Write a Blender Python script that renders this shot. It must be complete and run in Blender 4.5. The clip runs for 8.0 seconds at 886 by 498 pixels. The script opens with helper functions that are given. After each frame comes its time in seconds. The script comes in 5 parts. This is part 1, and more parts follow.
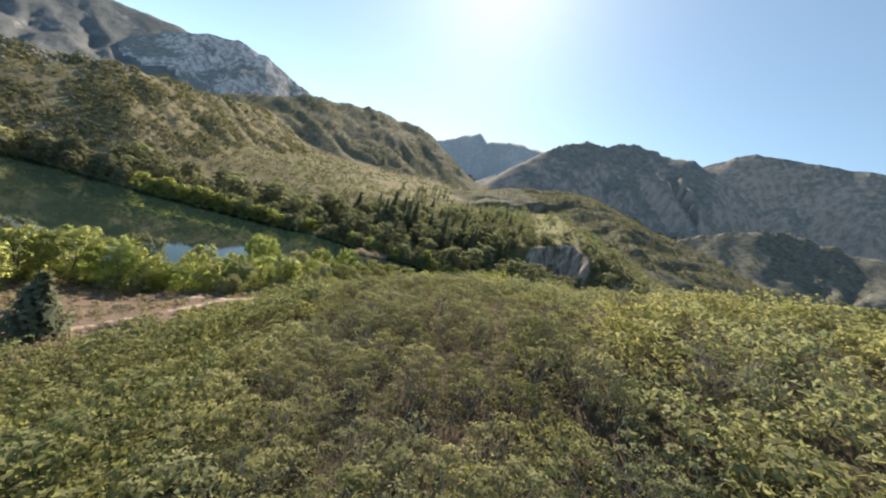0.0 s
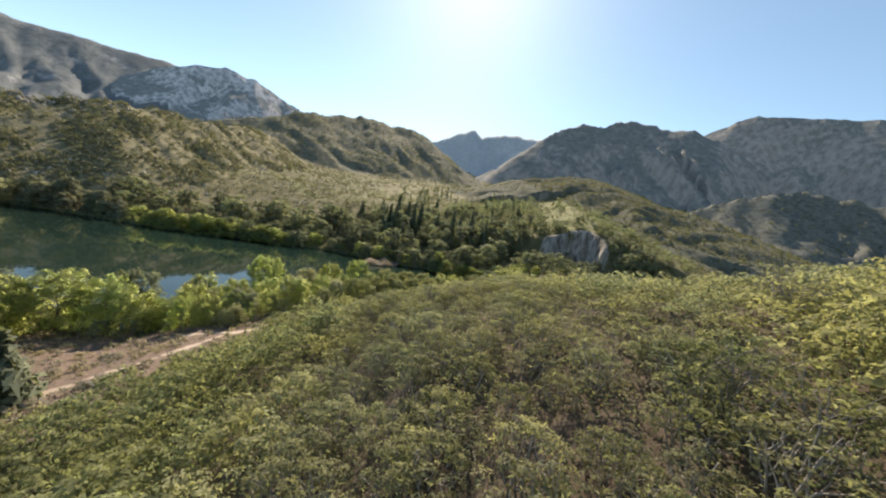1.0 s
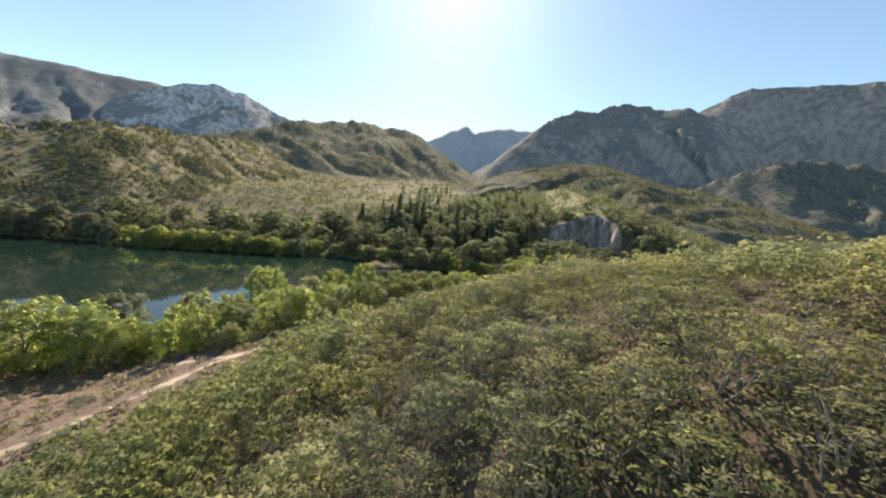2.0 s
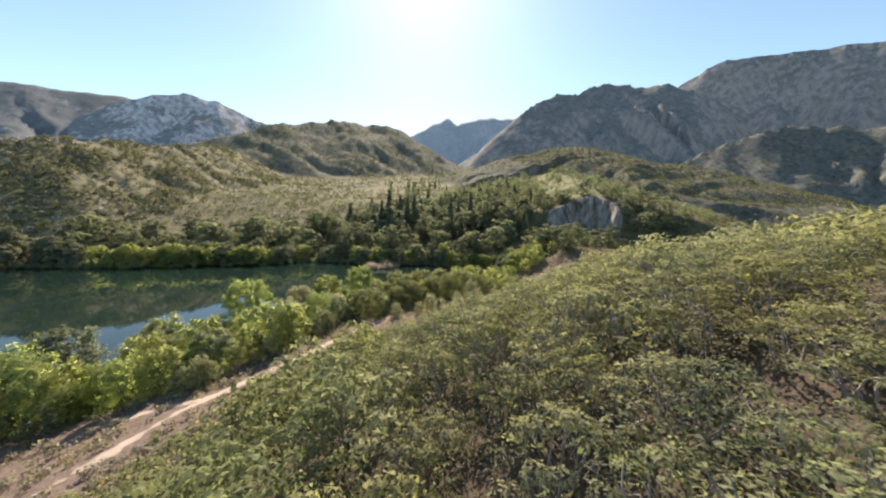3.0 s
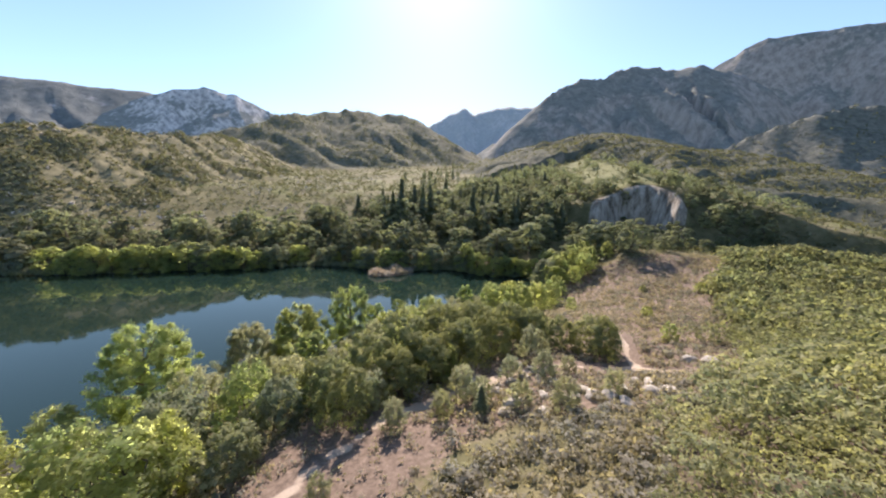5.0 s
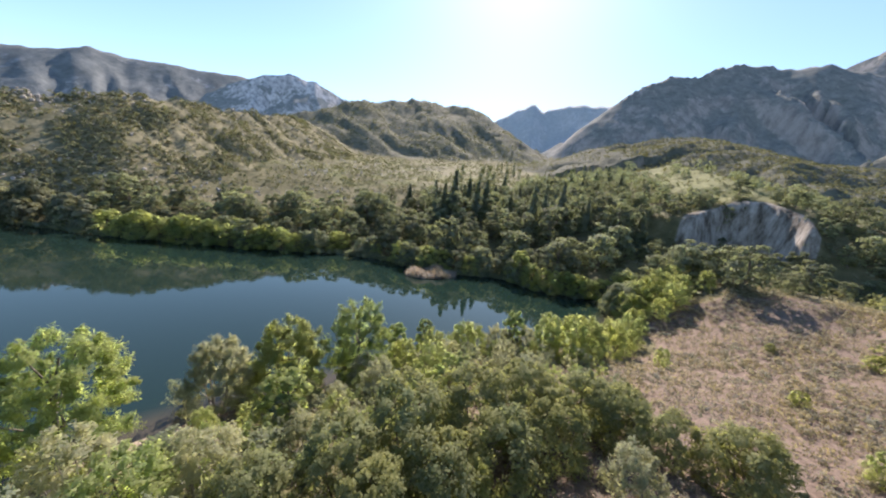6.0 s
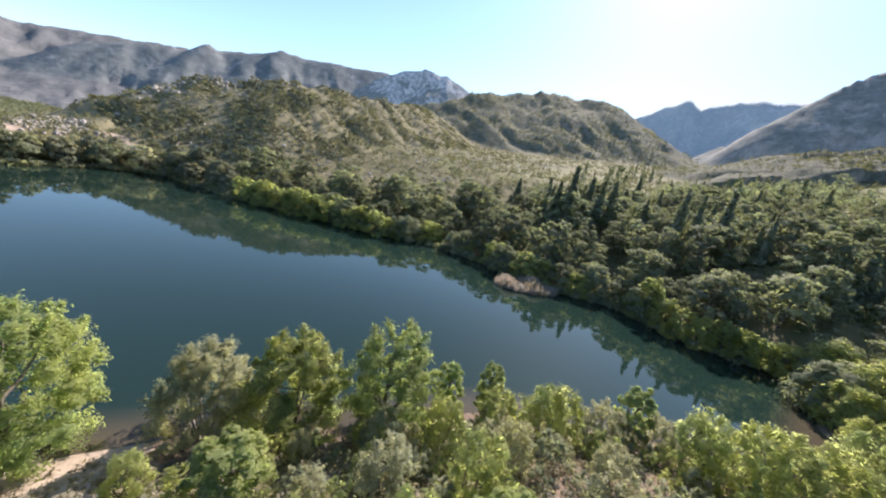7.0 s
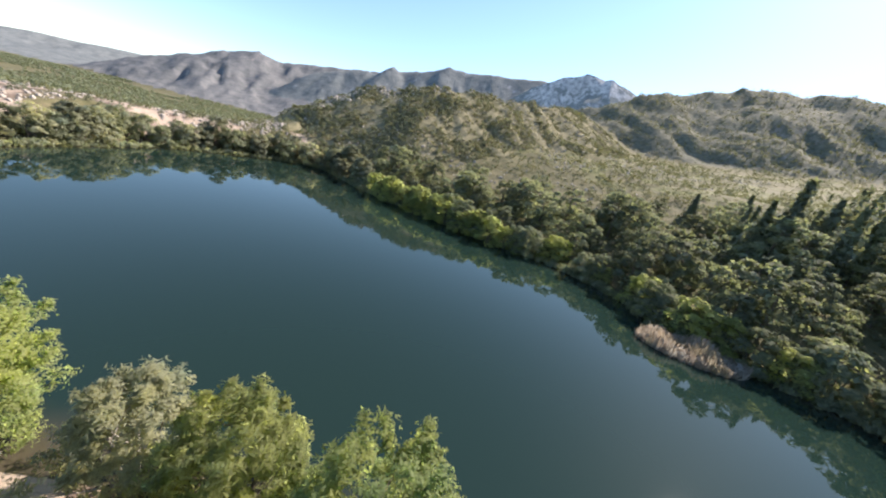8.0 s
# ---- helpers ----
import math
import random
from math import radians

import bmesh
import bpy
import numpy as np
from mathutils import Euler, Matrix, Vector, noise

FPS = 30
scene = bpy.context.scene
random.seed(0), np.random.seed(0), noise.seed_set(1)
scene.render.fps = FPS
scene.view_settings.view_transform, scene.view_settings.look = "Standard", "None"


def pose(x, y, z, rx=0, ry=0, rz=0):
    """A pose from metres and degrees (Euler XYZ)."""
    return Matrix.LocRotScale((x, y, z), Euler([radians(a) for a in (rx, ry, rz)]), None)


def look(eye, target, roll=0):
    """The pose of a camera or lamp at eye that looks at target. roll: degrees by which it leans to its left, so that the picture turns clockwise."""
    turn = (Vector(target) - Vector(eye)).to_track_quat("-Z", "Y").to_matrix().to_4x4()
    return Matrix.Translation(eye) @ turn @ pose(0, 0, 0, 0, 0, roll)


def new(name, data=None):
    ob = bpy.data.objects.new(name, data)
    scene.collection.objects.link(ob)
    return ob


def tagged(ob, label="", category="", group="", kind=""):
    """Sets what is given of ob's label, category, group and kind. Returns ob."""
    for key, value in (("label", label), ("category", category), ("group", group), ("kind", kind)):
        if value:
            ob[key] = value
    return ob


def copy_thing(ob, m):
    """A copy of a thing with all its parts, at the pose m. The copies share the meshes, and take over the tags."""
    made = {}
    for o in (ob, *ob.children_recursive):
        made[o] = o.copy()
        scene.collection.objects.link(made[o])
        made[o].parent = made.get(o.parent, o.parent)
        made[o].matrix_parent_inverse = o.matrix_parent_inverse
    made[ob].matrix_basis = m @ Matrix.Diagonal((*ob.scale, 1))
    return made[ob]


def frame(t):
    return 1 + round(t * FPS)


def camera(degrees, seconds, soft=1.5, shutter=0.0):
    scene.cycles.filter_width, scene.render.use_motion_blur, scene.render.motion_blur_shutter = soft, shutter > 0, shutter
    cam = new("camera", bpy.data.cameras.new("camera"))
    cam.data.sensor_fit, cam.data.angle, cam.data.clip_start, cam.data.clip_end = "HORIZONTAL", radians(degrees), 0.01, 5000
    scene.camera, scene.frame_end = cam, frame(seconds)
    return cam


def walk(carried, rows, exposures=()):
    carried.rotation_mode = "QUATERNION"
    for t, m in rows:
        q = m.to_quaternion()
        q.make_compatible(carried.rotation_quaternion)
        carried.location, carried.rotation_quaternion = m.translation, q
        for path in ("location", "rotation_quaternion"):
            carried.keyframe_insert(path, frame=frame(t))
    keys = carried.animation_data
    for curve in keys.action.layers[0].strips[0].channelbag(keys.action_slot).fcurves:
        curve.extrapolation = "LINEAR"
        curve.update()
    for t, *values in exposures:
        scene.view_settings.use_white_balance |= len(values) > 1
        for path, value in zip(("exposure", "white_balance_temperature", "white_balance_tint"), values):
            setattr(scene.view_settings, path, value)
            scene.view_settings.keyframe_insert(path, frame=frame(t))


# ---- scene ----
# camera and its walk
cam = camera(107.8, 8.0, soft=2.1, shutter=0.04)
PATH = [
    (0, (5.87, -60.34, 32.85), (14.17, 38.79, 22.65), 17.73),
    (0.5, (5.08, -56.62, 32.21), (11.69, 42.64, 22.01), 14.19),
    (1, (3.99, -52.74, 31.38), (10.21, 46.52, 20.93), 11.01),
    (1.5, (2.79, -48.55, 30.29), (8.30, 50.74, 19.74), 8.73),
    (3, (-0.42, -36.09, 27.92), (8.09, 62.77, 15.55), 1.83),
    (3.5, (-1.23, -28.14, 27.88), (8.18, 70.51, 14.41), 0.16),
    (4, (-1.36, -20.42, 27.65), (7.95, 78.17, 13.72), -0.70),
    (5.5, (-0.30, 1.79, 27.86), (-3.18, 100.50, 12.06), 4.09),
    (6, (-0.10, 10.29, 27.83), (-11.97, 108.04, 10.42), 6.69),
    (6.5, (-0.37, 18.45, 27.50), (-24.17, 113.53, 7.66), 9.23),
    (7, (-1.28, 26.51, 26.90), (-42.75, 114.39, 3.27), 11.68),
    (7.5, (-3.18, 34.81, 25.95), (-60.96, 111.80, -1.17), 12.90),
    (8, (-6.42, 42.82, 25.20), (-78.45, 105.42, -4.68), 13.72),
]
walk(cam, [(t, look(eye, target, roll)) for t, eye, target, roll in PATH], [(0, 0.88, 7150, 10.5), (2, 0.94, 7100, 11), (3.5, 1.06, 6850, 15), (5.5, 1.1, 6450, 17), (7.0, 1.2, 6250, 16), (8.0, 1.22, 6400, 15)])

# sky and sun: a clear morning, the sun ahead over the valley's gap
SUN_EL, SUN_AZ = 39.0, 0.5
world = bpy.data.worlds.new("world")
scene.world = world
world.use_nodes = True
wn = world.node_tree.nodes
sky = wn.new("ShaderNodeTexSky")
sky.sky_type = "NISHITA"
sky.sun_disc = False
sky.sun_elevation, sky.sun_rotation = radians(SUN_EL), radians(SUN_AZ)
sky.altitude, sky.air_density, sky.dust_density, sky.ozone_density = 1500, 1.0, 0.7, 0.1
wn["Background"].inputs["Strength"].default_value = 0.112
# thin bluish haze: the sky is whiter and cooler towards the horizon
haze = wn.new("ShaderNodeValToRGB")
haze.color_ramp.elements[0].color, haze.color_ramp.elements[1].color = (0.86, 0.97, 1.1, 1), (0.89, 1.0, 0.97, 1)
haze.color_ramp.elements[0].position, haze.color_ramp.elements[1].position = 0.0, 0.3
way_up, geo_sky, tint = wn.new("ShaderNodeSeparateXYZ"), wn.new("ShaderNodeTexCoord"), wn.new("ShaderNodeMix")
tint.data_type, tint.blend_type = "RGBA", "MULTIPLY"
tint.inputs[0].default_value = 1.0
wl = world.node_tree.links
wl.new(geo_sky.outputs["Generated"], way_up.inputs[0])
wl.new(way_up.outputs["Z"], haze.inputs[0])
wl.new(sky.outputs["Color"], tint.inputs[6])
wl.new(haze.outputs[0], tint.inputs[7])
wl.new(tint.outputs[2], wn["Background"].inputs["Color"])
sun = new("sun", bpy.data.lights.new("sun", "SUN"))
sun.data.energy, sun.data.angle, sun.data.color = 5.2, radians(0.53), (1.0, 0.885, 0.745)
sun.matrix_world = look((0, 0, 200), (0 - math.sin(radians(SUN_AZ)), 0 - math.cos(radians(SUN_AZ)), 200 - math.tan(radians(SUN_EL))))

# ---------------------------------------------------------------- materials


def material(name):
    m = bpy.data.materials.new(name)
    m.use_nodes = True
    nt = m.node_tree
    nt.nodes.clear()
    out = nt.nodes.new("ShaderNodeOutputMaterial")
    return m, nt, out


def node(nt, kind, inputs=(), **settings):
    n = nt.nodes.new(kind)
    if "operation" in settings:
        n.operation = settings["operation"]
    if "attribute_name" in settings:
        n.attribute_name = settings["attribute_name"]
    for key, value in dict(inputs).items():
        if hasattr(value, "is_output"):
            nt.links.new(value, n.inputs[key])
        else:
            n.inputs[key].default_value = value
    return n


def rgb(*c):
    return (*c, 1.0)


def ramp(nt, fac, stops):
    n = nt.nodes.new("ShaderNodeValToRGB")
    nt.links.new(fac, n.inputs[0])
    el = n.color_ramp.elements
    while len(el) < len(stops):
        el.new(0.5)
    for e, (p, c) in zip(el, stops):
        e.position, e.color = p, (*c, 1.0) if len(c) == 3 else c
    return n.outputs[0]


def grain(nt, scale, detail=4.0, rough=0.6, kind="ShaderNodeTexNoise"):
    geo = node(nt, "ShaderNodeNewGeometry")
    n = node(nt, kind, {"Vector": geo.outputs["Position"], "Scale": scale})
    if kind == "ShaderNodeTexNoise":
        n.inputs["Detail"].default_value, n.inputs["Roughness"].default_value = detail, rough
    return n.outputs["Fac"] if kind == "ShaderNodeTexNoise" else n.outputs["Distance"]


def mixed(nt, fac, a, b, blend="MIX"):
    n = nt.nodes.new("ShaderNodeMix")
    n.data_type, n.blend_type = "RGBA", blend
    for key, value in ((0, fac), (6, a), (7, b)):
        if hasattr(value, "is_output"):
            nt.links.new(value, n.inputs[key])
        else:
            n.inputs[key].default_value = value
    return n.outputs[2]


def math_node(nt, op, a, b=0.0, clamp=False):
    n = nt.nodes.new("ShaderNodeMath")
    n.operation, n.use_clamp = op, clamp
    for k, v in ((0, a), (1, b)):
        if hasattr(v, "is_output"):
            nt.links.new(v, n.inputs[k])
        else:
            n.inputs[k].default_value = v
    return n.outputs[0]


def leaf_material(name, dark, mid, light, share=0.5, gloss=0.06, glow=(1.3, 1.25, 0.75)):
    """Thin leaves: part of the light is scattered back, part goes through."""
    m, nt, out = material(name)
    geo = node(nt, "ShaderNodeNewGeometry")
    info = node(nt, "ShaderNodeObjectInfo")
    patch = grain(nt, 0.35, 2.0)
    a = math_node(nt, "MULTIPLY", geo.outputs["Random Per Island"], 0.4)
    b = math_node(nt, "MULTIPLY", info.outputs["Random"], 0.25)
    c = math_node(nt, "MULTIPLY", patch, 0.5)
    fac = math_node(nt, "ADD", math_node(nt, "ADD", a, b), c)
    fac = math_node(nt, "SUBTRACT", fac, 0.05)
    col = ramp(nt, fac, [(0.12, dark), (0.5, mid), (0.92, light)])
    shift = ramp(nt, grain(nt, 0.22, 2.0), [(0.32, (0.86, 0.95, 1.02)), (0.5, (1, 1, 1)), (0.68, (1.08, 1.06, 0.86))])
    col = mixed(nt, 1.0, col, shift, "MULTIPLY")
    front = node(nt, "ShaderNodeBsdfPrincipled", {"Base Color": col, "Roughness": 0.7, "Specular IOR Level": gloss})
    warm = mixed(nt, 1.0, col, rgb(*glow), "MULTIPLY")
    back = node(nt, "ShaderNodeBsdfTranslucent", {"Color": warm})
    mix = node(nt, "ShaderNodeMixShader", {0: share, 1: front.outputs[0], 2: back.outputs[0]})
    nt.links.new(mix.outputs[0], out.inputs[0])
    return m


def bark_material(name, a, b):
    m, nt, out = material(name)
    col = ramp(nt, grain(nt, 6.0, 5.0), [(0.3, a), (0.7, b)])
    bs = node(nt, "ShaderNodeBsdfPrincipled", {"Base Color": col, "Roughness": 0.9})
    bump = node(nt, "ShaderNodeBump", {"Height": grain(nt, 25.0), "Strength": 0.6, "Distance": 0.03})
    nt.links.new(bump.outputs[0], bs.inputs["Normal"])
    nt.links.new(bs.outputs[0], out.inputs[0])
    return m


def rock_material(name, a, b, c):
    m, nt, out = material(name)
    col = ramp(nt, grain(nt, 1.7, 7.0, 0.65), [(0.25, a), (0.5, b), (0.75, c)])
    bs = node(nt, "ShaderNodeBsdfPrincipled", {"Base Color": col, "Roughness": 0.85})
    bump = node(nt, "ShaderNodeBump", {"Height": grain(nt, 9.0, 6.0), "Strength": 0.5, "Distance": 0.08})
    nt.links.new(bump.outputs[0], bs.inputs["Normal"])
    nt.links.new(bs.outputs[0], out.inputs[0])
    return m


def ground_material():
    """Dry grass and leaf fall, with bare soil, trodden trail, rock, meadow and painted scrub shade where the sheet's
    attributes say so.
    """
    m, nt, out = material("valley_ground")
    at = lambda n: node(nt, "ShaderNodeAttribute", attribute_name=n).outputs["Fac"]
    fine, mid, big = grain(nt, 2.2, 6.0, 0.7), grain(nt, 0.25, 5.0), grain(nt, 0.02, 4.0)
    grass = ramp(nt, mid, [(0.3, (0.07, 0.066, 0.036)), (0.5, (0.118, 0.105, 0.058)), (0.7, (0.185, 0.158, 0.095))])
    grass = mixed(nt, math_node(nt, "MULTIPLY", big, 0.3), grass, rgb(0.1, 0.115, 0.04))
    soil = ramp(nt, fine, [(0.25, (0.08, 0.059, 0.047)), (0.47, (0.148, 0.11, 0.088)), (0.72, (0.245, 0.185, 0.15))])
    trail = ramp(nt, mid, [(0.3, (0.3, 0.238, 0.188)), (0.7, (0.42, 0.342, 0.28))])
    geo = node(nt, "ShaderNodeNewGeometry")
    drawn = node(nt, "ShaderNodeVectorMath", {0: geo.outputs["Position"], 1: (1.0, 1.0, 0.22)}, operation="MULTIPLY")
    streaks = node(nt, "ShaderNodeTexNoise", {"Vector": drawn.outputs[0], "Scale": 0.3, "Detail": 8.0, "Roughness": 0.72}).outputs["Fac"]
    rock = ramp(nt, streaks, [(0.36, (0.07, 0.058, 0.046)), (0.47, (0.19, 0.168, 0.142)), (0.56, (0.3, 0.27, 0.238)), (0.66, (0.4, 0.37, 0.335))])
    meadow = ramp(nt, mid, [(0.3, (0.085, 0.094, 0.036)), (0.7, (0.185, 0.185, 0.076))])
    edge = lambda f, w: ramp(nt, math_node(nt, "ADD", f, math_node(nt, "MULTIPLY", math_node(nt, "SUBTRACT", fine, 0.5), w)), [(0.38, (0, 0, 0)), (0.62, (1, 1, 1))])
    col = mixed(nt, edge(at("meadow"), 0.6), grass, meadow)
    col = mixed(nt, edge(at("soil"), 0.9), col, soil)
    # brown leaf fall, kept dark to put the scrub's shade into the ground
    litter_shade = ramp(nt, fine, [(0.3, (0.05, 0.038, 0.028)), (0.7, (0.115, 0.09, 0.066))])
    col = mixed(nt, edge(at("litter_shade"), 0.6), col, litter_shade)
    col = mixed(nt, edge(at("rock"), 0.8), col, rock)
    col = mixed(nt, edge(at("trail"), 0.5), col, trail)
    bs = node(nt, "ShaderNodeBsdfPrincipled", {"Base Color": col, "Roughness": 0.95, "Specular IOR Level": 0.2})
    bump = node(nt, "ShaderNodeBump", {"Height": fine, "Strength": 0.7, "Distance": 0.12})
    nt.links.new(bump.outputs[0], bs.inputs["Normal"])
    nt.links.new(bs.outputs[0], out.inputs[0])
    return m


def mountain_material(name, veg_a, veg_b, rock_a, rock_b, rocky, speck=0.03, relief=0.65):
    """Scrub in patches over rock: rock shows on steep faces and in streaks."""
    m, nt, out = material(name)
    geo = node(nt, "ShaderNodeNewGeometry")
    steep = node(nt, "ShaderNodeSeparateXYZ", {0: geo.outputs["Normal"]}).outputs["Z"]
    big, fine = grain(nt, 0.006, 8.0, 0.65), grain(nt, speck, 6.0, 0.75)
    veg = ramp(nt, fine, [(0.35, veg_a), (0.65, veg_b)])
    tall = node(nt, "ShaderNodeVectorMath", {0: geo.outputs["Position"], 1: (1.0, 1.0, 0.28)}, operation="MULTIPLY")
    streak = node(nt, "ShaderNodeTexNoise", {"Vector": tall.outputs[0], "Scale": speck * 0.9, "Detail": 8.0, "Roughness": 0.7}).outputs["Fac"]
    rock = ramp(nt, streak, [(0.36, rock_a), (0.62, rock_b)])
    f = math_node(nt, "ADD", math_node(nt, "MULTIPLY", math_node(nt, "SUBTRACT", 0.84, steep), 2.2), math_node(nt, "MULTIPLY", math_node(nt, "SUBTRACT", big, 0.5), 2.4))
    f = math_node(nt, "ADD", f, math_node(nt, "MULTIPLY", math_node(nt, "SUBTRACT", streak, 0.5), 1.6))
    f = math_node(nt, "ADD", f, rocky)
    mask = ramp(nt, f, [(0.35, (0, 0, 0)), (0.65, (1, 1, 1))])
    col = mixed(nt, mask, veg, rock)
    bs = node(nt, "ShaderNodeBsdfPrincipled", {"Base Color": col, "Roughness": 1.0, "Specular IOR Level": 0.1})
    bump = node(nt, "ShaderNodeBump", {"Height": fine, "Strength": relief, "Distance": 0.2 / speck})
    nt.links.new(bump.outputs[0], bs.inputs["Normal"])
    nt.links.new(bs.outputs[0], out.inputs[0])
    return m


def water_material():
    """Still, dark green water: a clear surface over a murky body, with faint ripples."""
    m, nt, out = material("lake_water")
    at = node(nt, "ShaderNodeAttribute", attribute_name="shoal").outputs["Fac"]
    col = mixed(nt, at, rgb(0.0095, 0.0215, 0.018), rgb(0.075, 0.06, 0.042))
    bs = node(nt, "ShaderNodeBsdfPrincipled", {"Base Color": col, "Roughness": 0.025, "IOR": 1.333, "Specular IOR Level": 0.5})
    bump = node(nt, "ShaderNodeBump", {"Height": grain(nt, 1.1, 3.0), "Strength": 0.035, "Distance": 0.05})
    nt.links.new(bump.outputs[0], bs.inputs["Normal"])
    nt.links.new(bs.outputs[0], out.inputs[0])
    return m


M_GROUND = ground_material()
M_WATER = water_material()
# far ridges and gap: distance haze put into the colours, paler and bluer
M_FAR = mountain_material("hazed_far_granite", (0.115, 0.13, 0.135), (0.2, 0.215, 0.22), (0.2, 0.205, 0.215), (0.37, 0.365, 0.37), 0.0, 0.02)
M_GAP = mountain_material("hazed_gap_granite", (0.33, 0.36, 0.39), (0.43, 0.46, 0.48), (0.36, 0.38, 0.41), (0.5, 0.52, 0.54), 0.0, 0.04)
M_PALE = mountain_material("pale_granite", (0.19, 0.2, 0.2), (0.27, 0.285, 0.275), (0.25, 0.25, 0.265), (0.66, 0.63, 0.62), 0.25, 0.05)
# brown scrub and rock, cooled to blue-grey to paint in the haze
M_BROWN = mountain_material("hazed_brown_ridge", (0.105, 0.112, 0.118), (0.185, 0.185, 0.19), (0.21, 0.19, 0.185), (0.36, 0.31, 0.29), 0.05, 0.02)
# wooded slopes and spur: greens lifted and greyed, haze painted into them
M_WOODED = mountain_material("hazed_wooded_ridge", (0.135, 0.145, 0.14), (0.255, 0.255, 0.24), (0.2, 0.185, 0.178), (0.36, 0.33, 0.31), 0.05, 0.05, 0.55)
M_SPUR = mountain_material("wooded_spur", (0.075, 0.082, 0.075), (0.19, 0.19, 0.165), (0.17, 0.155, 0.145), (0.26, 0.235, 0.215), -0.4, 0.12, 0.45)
M_CRAG = mountain_material("craggy_scrub", (0.088, 0.091, 0.068), (0.195, 0.19, 0.145), (0.15, 0.135, 0.12), (0.29, 0.26, 0.232), 0.0, 0.12)
M_SLOPE = mountain_material("dense_scrub_slope", (0.062, 0.066, 0.052), (0.15, 0.15, 0.115), (0.16, 0.14, 0.118), (0.23, 0.2, 0.165), -0.3, 0.2)
M_HILL = mountain_material("scrub_hill", (0.11, 0.108, 0.064), (0.25, 0.222, 0.142), (0.2, 0.16, 0.12), (0.41, 0.335, 0.275), -0.12, 0.2)
M_OAK = leaf_material("oak_scrub_leaf", (0.088, 0.09, 0.053), (0.245, 0.248, 0.144), (0.405, 0.402, 0.245), 0.55, 0.06, (1.1, 1.12, 0.8))
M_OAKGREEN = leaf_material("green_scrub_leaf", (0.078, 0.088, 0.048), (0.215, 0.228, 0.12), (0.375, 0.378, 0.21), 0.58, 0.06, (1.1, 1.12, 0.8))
M_SHRUB = leaf_material("low_shrub_leaf", (0.06, 0.066, 0.043), (0.135, 0.141, 0.092), (0.225, 0.226, 0.152), 0.35)
M_DARK = leaf_material("dark_oak_leaf", (0.08, 0.089, 0.067), (0.168, 0.182, 0.133), (0.27, 0.284, 0.205), 0.54, 0.04, (1.15, 1.2, 0.75))
M_THICKET = leaf_material("thicket_oak_leaf", (0.105, 0.118, 0.062), (0.228, 0.242, 0.125), (0.36, 0.365, 0.2), 0.6, 0.08, (1.2, 1.22, 0.75))
# leaf green greyed to carry the haze over the slopes
M_HILLSCRUB = leaf_material("hazed_scrub_leaf", (0.085, 0.094, 0.066), (0.165, 0.176, 0.122), (0.265, 0.272, 0.195), 0.4)
M_WILLOW = leaf_material("willow_leaf", (0.205, 0.22, 0.115), (0.385, 0.41, 0.21), (0.52, 0.54, 0.3), 0.8, 0.1, (1.26, 1.29, 0.88))
M_COTTON = leaf_material("cottonwood_leaf", (0.18, 0.205, 0.097), (0.355, 0.385, 0.185), (0.5, 0.52, 0.275), 0.72, 0.1, (1.2, 1.32, 0.8))
M_GREY = leaf_material("grey_willow_leaf", (0.225, 0.23, 0.155), (0.375, 0.38, 0.265), (0.51, 0.505, 0.385), 0.66, 0.08, (1.2, 1.2, 0.85))
M_CONIFER = leaf_material("conifer_needles", (0.0935, 0.11, 0.0862), (0.171, 0.193, 0.138), (0.264, 0.286, 0.201), 0.4, 0.05)
M_MAPLE = leaf_material("maple_leaf", (0.115, 0.126, 0.09), (0.24, 0.258, 0.18), (0.372, 0.388, 0.27), 0.58, 0.04, (1.15, 1.2, 0.75))
M_SAGE = leaf_material("sage_leaf", (0.15, 0.14, 0.12), (0.255, 0.235, 0.2), (0.385, 0.355, 0.305))
M_REED = leaf_material("dry_reed", (0.25, 0.205, 0.172), (0.4, 0.345, 0.295), (0.53, 0.475, 0.42), 0.4, 0.2, (1.1, 1.05, 0.9))
M_TWIG = bark_material("grey_twig", (0.17, 0.15, 0.13), (0.36, 0.33, 0.3))
M_BARK = bark_material("brown_bark", (0.07, 0.055, 0.042), (0.19, 0.16, 0.13))
M_BOULDER = rock_material("pale_boulder", (0.22, 0.19, 0.165), (0.36, 0.32, 0.28), (0.5, 0.46, 0.41))

# ---------------------------------------------------------------- the lie of the land


def value_noise(x, y, seed=0):
    ix, iy = np.floor(x).astype(np.int64), np.floor(y).astype(np.int64)
    fx, fy = x - ix, y - iy
    fx, fy = fx * fx * (3 - 2 * fx), fy * fy * (3 - 2 * fy)

    def h(a, b):
        v = (a * 374761393 + b * 668265263 + seed * 974126177) & 0xFFFFFFFF
        v = ((v ^ (v >> 13)) * 1274126177) & 0xFFFFFFFF
        return (v ^ (v >> 16)) / 4294967296.0

    return (h(ix, iy) * (1 - fx) + h(ix + 1, iy) * fx) * (1 - fy) + (h(ix, iy + 1) * (1 - fx) + h(ix + 1, iy + 1) * fx) * fy


def fbm(x, y, scale, octaves=4, seed=0):
    """Fractal noise of about -1 to 1; scale is the size of the largest bumps."""
    x, y = np.asarray(x, float) / scale, np.asarray(y, float) / scale
    total, amp, norm = 0.0, 1.0, 0.0
    for k in range(octaves):
        total = total + amp * (2 * value_noise(x + 17.3 * k, y - 9.1 * k, seed + k) - 1)
        norm += amp
        amp *= 0.5
        x, y = 2.03 * x, 2.03 * y
    return total / norm * 1.6


